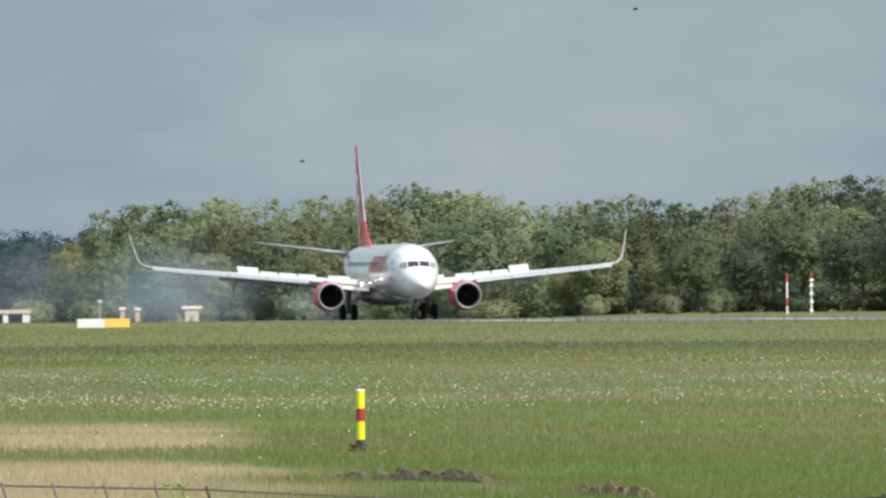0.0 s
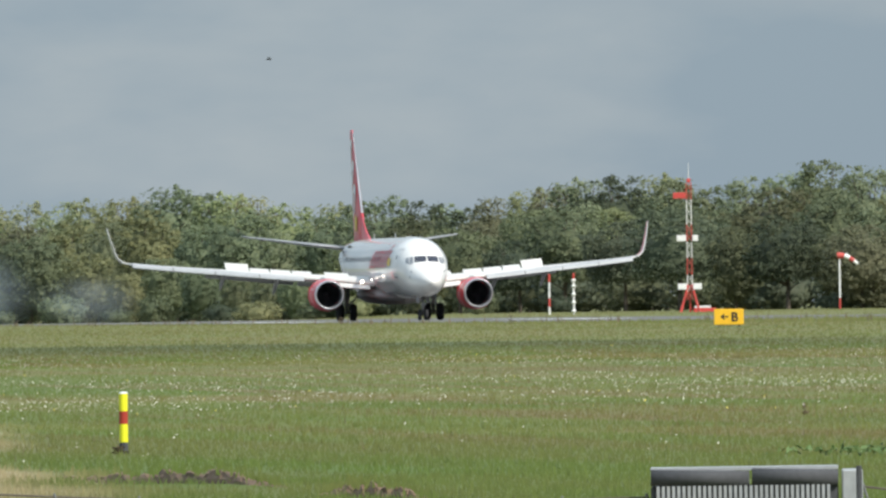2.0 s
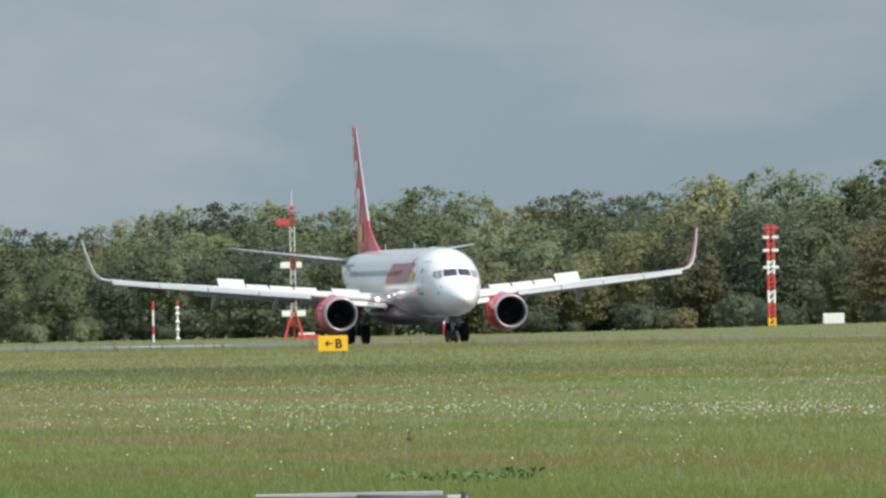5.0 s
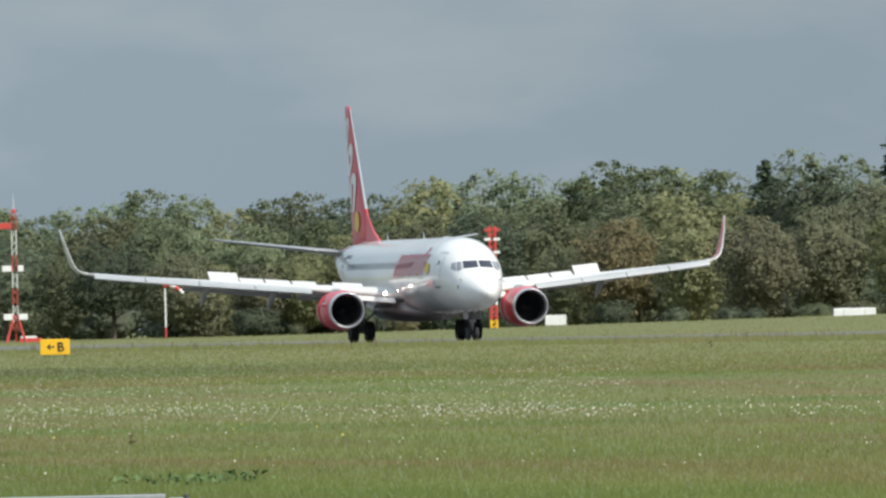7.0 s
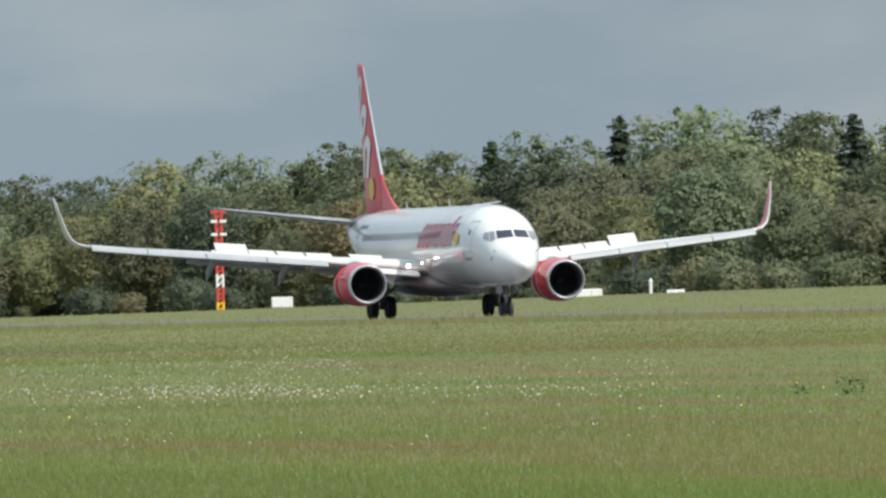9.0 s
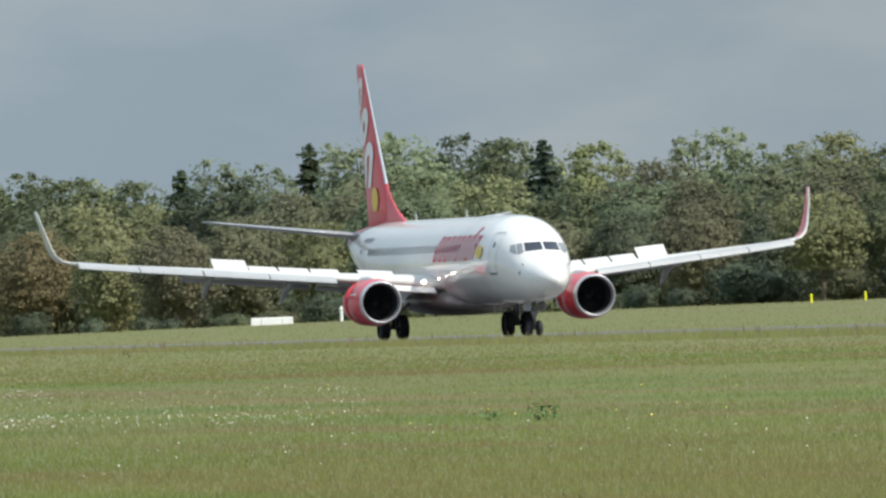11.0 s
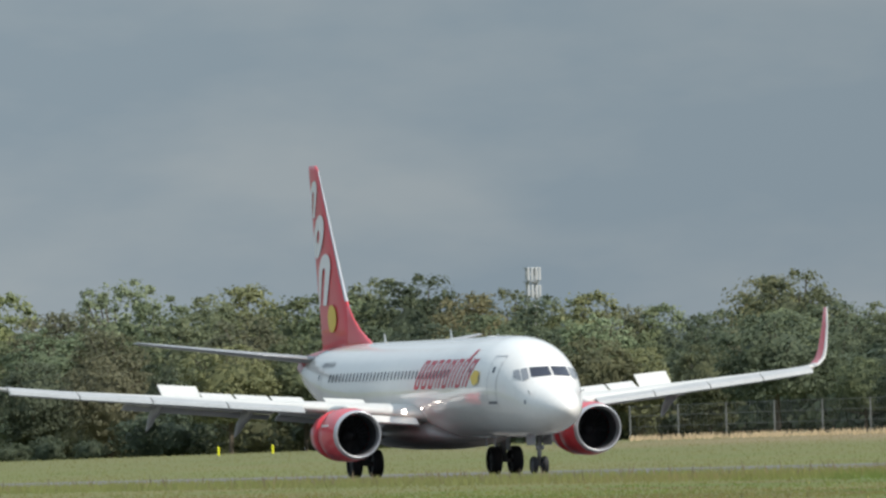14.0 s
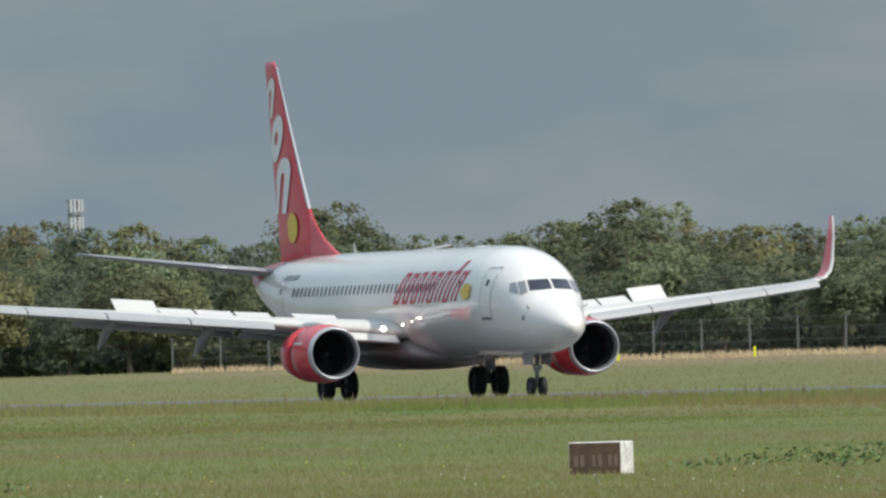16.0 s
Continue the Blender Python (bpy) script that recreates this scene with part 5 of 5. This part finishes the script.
def build_small_things():
    t = upright("white_cabinet", "white ribbed equipment cabinet on low feet", "cabinet", 12.241, 1300)
    part("body", box(bmesh.new(), -0.8, -0.4, 0.12, 0.8, 0.4, 0.92, 0.03), OFFWHITE, t)
    for k in range(5):
        part("rib", box(bmesh.new(), -0.72 + 0.34 * k, -0.425, 0.2, -0.62 + 0.34 * k, -0.4, 0.86), OFFWHITE, t)
    for x in (-0.6, 0.6):
        part("foot", box(bmesh.new(), x - 0.08, -0.3, -0.15, x + 0.08, 0.3, 0.12), DARKGREY, t)
    for az, r, w, h in ((13.235, 1180, 1.45, 0.5), (13.55, 1190, 0.62, 0.2)):
        t = upright("white_barrier", "long low white concrete barrier beyond the runway", "barrier", az, r)
        part("block", box(bmesh.new(), -w, -0.25, -0.1, w, 0.25, h, 0.06), OFFWHITE, t)
        for x in (-w * 0.5, w * 0.5):
            part("joint", box(bmesh.new(), x - 0.02, -0.254, 0.0, x + 0.02, -0.248, h - 0.08), GREYMETAL, t)
    t = upright("white_stake", "slim white stake with a pointed top", "post", 13.467, 1200)
    part("stake", revolve(bmesh.new(), [(-0.1, 0.11), (0.75, 0.11), (0.84, 0.16), (0.95, 0.08), (1.06, 0.005)], axis="Z", n=12), OFFWHITE, t)
    for az, r in ((15.03, 1062), (15.21, 1058), (17.88, 915), (18.335, 902)):
        t = upright("yellow_stake", "short yellow marker stake in the grass", "post", az, r, "yellow stakes")
        part("stake", revolve(bmesh.new(), [(-0.1, 0.001), (-0.1, 0.07), (0.5, 0.07), (0.56, 0.001)], axis="Z", n=12), POSTYELLOW, t)
    # stone block with worn figures
    t = upright("distance_block", "square concrete marker block, rust-stained front and white side, worn figures", "marker", 17.815, 266, turn=-13.0)
    part("block", box(bmesh.new(), -0.42, -0.42, -0.1, 0.42, 0.42, 0.5, 0.02), BLOCKWHITE, t, "white painted block")
    part("front_face", box(bmesh.new(), -0.405, -0.426, -0.08, 0.405, -0.418, 0.485), RUST, t, "rust-brown stained front")
    for k, x in enumerate((-0.3, -0.2, -0.02, 0.08, 0.24, 0.33)):
        part("figure_bar", box(bmesh.new(), x - 0.03, -0.431, 0.12, x + 0.03, -0.425, 0.3), WORNFIGURE, t)
    # telecom tower behind the wood
    t = thing("telecom_tower", "white lattice telecom tower with panel aerials above the trees", "tower", Matrix.Translation(on_ground(16.087, 1750)))
    H = 1750 * math.tan(radians(0.60)) + 1.1
    bm = bmesh.new()
    for x, y in ((-0.45, -0.45), (0.45, -0.45), (0.45, 0.45), (-0.45, 0.45)):
        tube(bm, (x, y, -0.5), (x, y, H - 0.4), 0.09, n=6)
    for k in range(18):
        z0, z1 = H * k / 18, H * (k + 1) / 18 - 0.3
        for x0, y0, x1, y1 in ((-0.45, -0.45, 0.45, -0.45), (0.45, -0.45, 0.45, 0.45), (-0.45, 0.45, -0.45, -0.45)):
            tube(bm, (x0, y0, z0), (x1, y1, z1), 0.06, n=5)
            tube(bm, (x1, y1, z0), (x0, y0, z1), 0.06, n=5)
    part("lattice", bm, MASTGREY, t)
    for z in (H - 0.2, H - 1.6, H - 2.9):
        part("platform", revolve(bmesh.new(), [(z - 0.12, 0.3), (z - 0.1, 0.85), (z, 0.85), (z + 0.02, 0.3)], axis="Z", n=14), GREYMETAL, t)
    for z in (H - 1.5, H - 3.3):
        for x in (-0.6, -0.2, 0.25, 0.6):
            part("panel_aerial", box(bmesh.new(), x - 0.11, -0.95, z, x + 0.11, -0.8, z + 1.3, 0.04), MASTGREY, t)
    # buff buildings by the far end
    t = upright("open_shed", "buff open-fronted shed with pale posts by the trees", "shed", 7.405, 298 / math.sin(radians(7.405)), "far buildings")
    part("roof", box(bmesh.new(), -2.4, -0.6, 1.62, 2.4, 3.0, 2.15, 0.05), BUFF, t, "buff roof beam")
    for x0, x1 in ((-1.3, -0.6), (1.3, 2.3)):
        part("post", box(bmesh.new(), x0, -0.4, -0.3, x1, 0.2, 1.616), OFFWHITE, t, "pale post")
    # dark back wall: the shade in the openings is put into its colour
    part("back_wall", box(bmesh.new(), -2.3, 2.8, -0.3, 2.3, 2.95, 1.61), DARKGREY, t)
    for az, w, h in ((8.0, 1.7, 1.9), (7.77, 0.6, 1.9), (7.82, 0.55, 1.8)):
        t = upright("house", "small buff-walled building half hidden by trees", "house", az, 298 / math.sin(radians(az)), "far buildings")
        part("wall", box(bmesh.new(), -w * 0.5, 0.0, -0.3, w * 0.5, 3.0, h), BUFF, t)
        part("roof", loft(bmesh.new(), [[(x, -0.2, h), (x, 3.2, h), (x, 1.5, h + 0.35)] for x in (-w * 0.75, w * 0.75)]), BUFF, t)
        part("door", box(bmesh.new(), -w * 0.2, -0.04, -0.1, w * 0.2, -0.004, h * 0.6), CONCRETE, t)
    t = upright("thin_pole", "slim pale pole before the trees", "post", 7.694, 298 / math.sin(radians(7.694)))
    part("pole", revolve(bmesh.new(), [(-0.1, 0.13), (2.9, 0.1), (2.95, 0.001)], axis="Z", n=10), GREYMETAL, t)
    part("lamp_head", box(bmesh.new(), -0.3, -0.2, 2.95, 0.3, 0.2, 3.15, 0.04), OFFWHITE, t)


def build_fences():
    # perimeter chain-link fence before the wood
    t = thing("perimeter_fence", "grey chain-link fence with concrete posts before the wood", "fence")
    a = 16.4
    last = None
    while a < 19.5:
        p = on_ground(a, 298 / math.sin(radians(a)))
        part("fence_post", tube(bmesh.new(), p - Vector((0, 0, 0.2)), p + Vector((0, 0, 2.1)), 0.05, n=6), FENCEGREY, t)
        if last is not None:
            bm = bmesh.new()
            for z in (0.15, 0.8, 1.45, 2.05):
                tube(bm, last + Vector((0, 0, z)), p + Vector((0, 0, z)), 0.012, n=4)
            for k in range(14):
                b0 = last.lerp(p, k / 14)
                b1 = last.lerp(p, (k + 1) / 14)
                tube(bm, b0 + Vector((0, 0, 0.1)), b1 + Vector((0, 0, 2.0)), 0.004, n=3)
                tube(bm, b1 + Vector((0, 0, 0.1)), b0 + Vector((0, 0, 2.0)), 0.004, n=3)
            part("fence_mesh", bm, FENCEGREY, t)
        last = p
        a += 0.16
    # grey ribbed cabinet close by the field fence
    R = 70.0
    t = upright("ribbed_box", "grey ribbed metal box with a dark rolled top beside the fence", "box", 10.66, R)
    w, top = 0.43, 1.015
    part("body", box(bmesh.new(), -w, -0.2, -0.1, w - 0.1, 0.2, top - 0.07, 0.01), DARKGREY, t)
    for k in range(34):
        x = -w + 0.03 + (2 * w - 0.17) * k / 33
        part("rib", box(bmesh.new(), x - 0.006, -0.222, 0.0, x + 0.006, -0.2, top - 0.07), GREYMETAL, t)
    for x0, x1 in ((-w, -0.03), (-0.02, w - 0.1)):
        part("top_roll", tube(bmesh.new(), (x0, -0.2, top - 0.035), (x1, -0.2, top - 0.035 - 0.008), 0.034, n=14), DARKGREY, t, "dark rolled cover", True)
    part("side_panel", box(bmesh.new(), w - 0.085, -0.22, -0.1, w, 0.2, top - 0.012, 0.006), GREYMETAL, t)
    part("top_plate", box(bmesh.new(), -w, -0.2, top - 0.008, w - 0.1, 0.2, top + 0.004), GREYMETAL, t)
    # field fence: slanted stakes and a sagging wire
    f = thing("wire_fence", "old field fence of slanted stakes and sagging rusty wire", "fence")

    def run(a0, a1, n, h0, h1, sag):
        prev = None
        for k in range(n + 1):
            u = k / n
            a = a0 + (a1 - a0) * u
            p = on_ground(a, R)
            h = h0 + (h1 - h0) * u - sag * 4 * u * (1 - u)
            q = p + Vector((0, 0, h))
            part("stake", tube(bmesh.new(), p + Vector((0.3, 0, -0.1)), q + Vector((-0.01, 0, 0.015)), 0.006, n=6), FENCEGREY, f)
            if prev is not None:
                part("wire", tube(bmesh.new(), prev, q, 0.0045, n=5), WIRE, f)
            prev = q

    run(7.2, 8.05, 5, 0.985, 0.955, 0.0)
    run(8.05, 10.3, 8, 0.955, 0.9, 0.03)
    run(11.02, 13.0, 6, 0.93, 0.81, 0.06)
    run(13.0, 19.0, 14, 0.81, 0.8, 0.02)
    part("corner_post", tube(bmesh.new(), on_ground(11.0, R - 0.4) - Vector((0, 0, 0.1)), on_ground(11.0, R - 0.4) + Vector((0, 0, 1.02)), 0.012, n=8), DARKGREY, f)
    t = upright("leaning_post", "short bright yellow post leaning by the fence", "post", 11.63, R - 2)
    part("post", tube(bmesh.new(), (0.05, 0, -0.1), (0, 0, 0.86), 0.02, n=14), POSTYELLOW, t)
    part("post_cap", tube(bmesh.new(), (0, 0, 0.86), (-0.001, 0, 0.872), 0.021, n=14), OFFWHITE, t)


def build_weeds():
    rng = np.random.default_rng(21)

    def weed(az, r, h, w, n, mat, name, label, size=1.0):
        p = on_ground(az, r)
        t = rng.uniform(0, 1, (n, 1))
        pos = np.c_[rng.normal(scale=w * 0.35, size=n), rng.normal(scale=w * 0.3, size=n), h * rng.uniform(0.05, 1, n)] + np.array(p)
        u, v = rng.normal(size=(n, 3)), rng.normal(size=(n, 3))
        u /= np.linalg.norm(u, axis=1)[:, None]
        v /= np.linalg.norm(v, axis=1)[:, None]
        s = (0.035 + 0.03 * t) * size
        V = np.stack((pos - u * s, pos - v * s * 0.5, pos + u * s, pos + v * s * 0.5), 1).reshape(-1, 3)
        tagged(part(name, quads(name, V, mat)), label, "weed", kind="stuff")

    for az, r, h, w, n in ((10.8, 188, 0.06, 0.6, 30), (10.93, 186, 0.1, 0.6, 60), (11.06, 184, 0.08, 0.6, 40), (11.18, 186, 0.12, 0.5, 60), (14.12, 268, 0.28, 0.35, 60),
                           (13.95, 272, 0.15, 0.3, 25), (15.69, 262, 0.12, 0.3, 25), (15.86, 258, 0.14, 0.4, 40), (18.5, 280, 0.26, 1.4, 170), (18.72, 284, 0.28, 1.2, 150), (18.3, 276, 0.2, 0.9, 80), (18.12, 272, 0.16, 0.6, 40), (18.62, 268, 0.2, 0.9, 90)):
        weed(az, r, h, w, n, WEED, "dock_clump", "low dark green dock leaves in the grass")
    for az, r, h, w, n in ((10.822, 249, 0.16, 0.05, 14), (9.85, 820, 0.55, 0.3, 60), (8.545, 199, 0.1, 0.1, 30), (12.75, 610, 0.3, 0.3, 30)):
        weed(az, r, h, w, n, SEEDHEAD, "dry_stalks", "brown dry stalks in the grass")
    weed(7.94, 70, 0.98, 0.07, 900, FRESHLEAF, "sapling", "slim bright green sapling by the wire fence", 0.2)
    # bare banks of the ditch: a ragged cut face under an overhanging sward
    def cut_bank(az0, az1, r0, r1, height):
        n, rows = 90, 7
        V, F = [], []
        for i in range(n + 1):
            u = i / n
            az, r = az0 + (az1 - az0) * u, r0 + (r1 - r0) * u
            h = height * smooth01(3 * u) * smooth01(3 * (1 - u)) * (0.75 + 0.25 * math.sin(u * 17.0) * math.cos(u * 41.0)) + 0.01
            for k in range(rows):
                f = k / (rows - 1)
                back = (0.0, 0.12, 0.3, 0.45, 0.8, 1.6, 4.0)[k] + (rng.normal(scale=0.05) if 0 < k < 5 else 0)
                z = (-0.05, 0.3, 0.6, 0.85, 1.0, 0.85, -0.1)[k] * h * (1 + (rng.normal(scale=0.06) if 0 < k < 6 else 0))
                p = on_ground(az + rng.normal(scale=0.002), r + back)
                V.append((p.x, p.y, p.z + z))
        for i in range(n):
            for k in range(rows - 1):
                a = i * rows + k
                F.append((a, a + rows, a + rows + 1, a + 1))
        me = raw("earth_bank", V, F, [EARTH, TURF])
        for poly in me.polygons:
            if poly.index % (rows - 1) >= 4:
                poly.material_index = 1
        b = part("earth_bank", me)
        tagged(b, "bare brown earth bank of a shallow ditch", "earth bank", kind="structure")
        # tufts that hang over the edge
        m = int(260 * (az1 - az0) / 0.6)
        u = rng.uniform(0, 1, m)
        T = []
        for q in u:
            az, r = az0 + (az1 - az0) * q, r0 + (r1 - r0) * q + rng.uniform(0.2, 1.6)
            p = on_ground(az, r)
            z = height * smooth01(3 * q) * smooth01(3 * (1 - q)) * rng.uniform(0.35, 0.95)
            w, t = 0.012, rng.uniform(0.05, 0.13)
            T += [(p.x - w, p.y, p.z + z), (p.x + w, p.y, p.z + z), (p.x + rng.normal(scale=0.03), p.y - 0.04, p.z + z + t)]
        tufts = quads("grass_tufts", np.array(T), BLADES, 3)
        tufts.normals_split_custom_set_from_vertices([(0.0, -0.2, 0.98)] * len(T))
        tagged(part("grass_tufts", tufts), "rough grass hanging over the ditch's edge", "grass", kind="stuff")

    cut_bank(8.36, 9.1, 177.0, 160.5, 0.15)
    cut_bank(9.2, 9.6, 154.0, 147.0, 0.13)


build_marker_post()
build_sign()
build_board()
build_mast()
build_rod(9.979, False)
build_rod(10.06, True)
build_windsock()
build_pole()
build_small_things()
build_fences()
build_weeds()


# ---------------------------------------------------------------- tyre smoke and birds
def smoke_material():
    m = bpy.data.materials.new("thin_smoke")
    m.use_nodes = True
    nt = m.node_tree
    nt.nodes.clear()
    N, L = nt.nodes.new, nt.links.new
    out, mix, clear, dif = N("ShaderNodeOutputMaterial"), N("ShaderNodeMixShader"), N("ShaderNodeBsdfTransparent"), N("ShaderNodeBsdfDiffuse")
    dif.inputs["Color"].default_value = (0.37, 0.45, 0.54, 1)
    co, ln, mr, no, mu = N("ShaderNodeTexCoord"), N("ShaderNodeVectorMath"), N("ShaderNodeMapRange"), N("ShaderNodeTexNoise"), N("ShaderNodeMath")
    ln.operation, mu.operation = "LENGTH", "MULTIPLY"
    mr.interpolation_type = "SMOOTHSTEP"
    for key, v in (("From Min", 1.0), ("From Max", 0.1), ("To Min", 0.0), ("To Max", 0.3)):
        mr.inputs[key].default_value = v
    no.inputs["Scale"].default_value, no.inputs["Detail"].default_value = 2.2, 4
    L(co.outputs["Object"], ln.inputs[0])
    L(ln.outputs["Value"], mr.inputs["Value"])
    L(co.outputs["Object"], no.inputs["Vector"])
    L(mr.outputs["Result"], mu.inputs[0])
    L(no.outputs["Fac"], mu.inputs[1])
    L(mu.outputs[0], mix.inputs["Fac"])
    L(clear.outputs["BSDF"], mix.inputs[1])
    L(dif.outputs["BSDF"], mix.inputs[2])
    L(mix.outputs["Shader"], out.inputs["Surface"])
    return m


def build_smoke():
    """Each puff is one bowed veil, thin at its rim."""
    mat = smoke_material()
    bm = bmesh.new()
    rings = []
    for k in range(1, 9):
        r = k / 8
        rings.append([bm.verts.new((r * math.cos(2 * math.pi * i / 28), 0.5 * r * r, r * math.sin(2 * math.pi * i / 28))) for i in range(28)])
    c = bm.verts.new((0, 0, 0))
    for i in range(28):
        bm.faces.new((c, rings[0][i], rings[0][(i + 1) % 28]))
    for p, q in zip(rings, rings[1:]):
        for i in range(28):
            bm.faces.new((p[i], q[i], q[(i + 1) % 28], p[(i + 1) % 28]))
    me = bpy.data.meshes.new("smoke_puff")
    bm.to_mesh(me)
    bm.free()
    me.materials.append(mat)
    puffs = []
    for x, y, w, h in ((-2, 1290, 7.0, 4.0), (-1, 1318, 8.5, 5.2), (1, 1345, 6.5, 3.8), (-5, 1370, 8.0, 4.6), (3, 1262, 5.0, 2.6)):
        ob = part("tyre_smoke", me)
        ob.visible_shadow = False
        tagged(ob, "thin pale blue-grey puff of tyre smoke over the runway", "smoke", "tyre smoke")
        ob.scale = (w, 2.0, h)
        puffs.append((ob, Vector((RUNWAY_X + x, y, h * 0.5)), 0.12))
    return puffs


def build_bird():
    b = thing("bird", "small dark bird in flight", "bird")
    bm = bmesh.new()
    loft(bm, [[(r * math.cos(a), y, r * math.sin(a)) for a in (2 * math.pi * i / 8 for i in range(8))] for y, r in ((-0.11, 0.004), (-0.08, 0.022), (-0.02, 0.03), (0.05, 0.02), (0.12, 0.004))])
    part("body", bm, DARKGREY, b, "", True)
    for s in (-1, 1):
        bm = bmesh.new()
        loft(bm, [[(s * x, y0, z), (s * x, y0 + c, z), (s * x, y0 + c, z - 0.006), (s * x, y0, z - 0.006)] for x, y0, c, z in ((0.02, -0.05, 0.09, 0.01), (0.1, -0.07, 0.08, 0.05), (0.2, -0.02, 0.02, 0.03))])
        part("wing", bm, DARKGREY, b)
    return b


puffs = build_smoke()
birds = [build_bird(), build_bird()]


# ---------------------------------------------------------------- what moves
def motions():
    walk(jet, [(t, pose(RUNWAY_X, y + 19, 0.012, 0, 0, a) @ pose(0, -19, 0)) for t, y, a in ROLLOUT])
    for ob, p, rise in puffs:
        walk(ob, [(t, Matrix.Translation(p + Vector((0.25 * t, 1.1 * t, rise * min(t, 6.0))))) for t in (0.0, 4.0, 8.0, 16.0)])
    paths = (((0.0, 8.372, 0.479), (0.2, 8.46, 0.41), (1.0, 8.8, 0.3), (3.0, 9.6, 0.12), (16.0, 4.0, 0.5)),
             ((0.0, 9.484, 0.975), (0.8, 9.612, 0.88), (1.2, 9.6, 0.8), (1.5, 9.452, 0.795), (1.6, 9.37, 0.8), (3.0, 8.4, 0.83), (16.0, 2.0, 0.9)))
    for bird, path in zip(birds, paths):
        walk(bird, [(t, Matrix.Translation(Vector(EYE) + polar(a, 620.0, 620.0 * math.tan(radians(e)))) @ pose(0, 0, 0, 0, 10, 60)) for t, a, e in path])


motions()
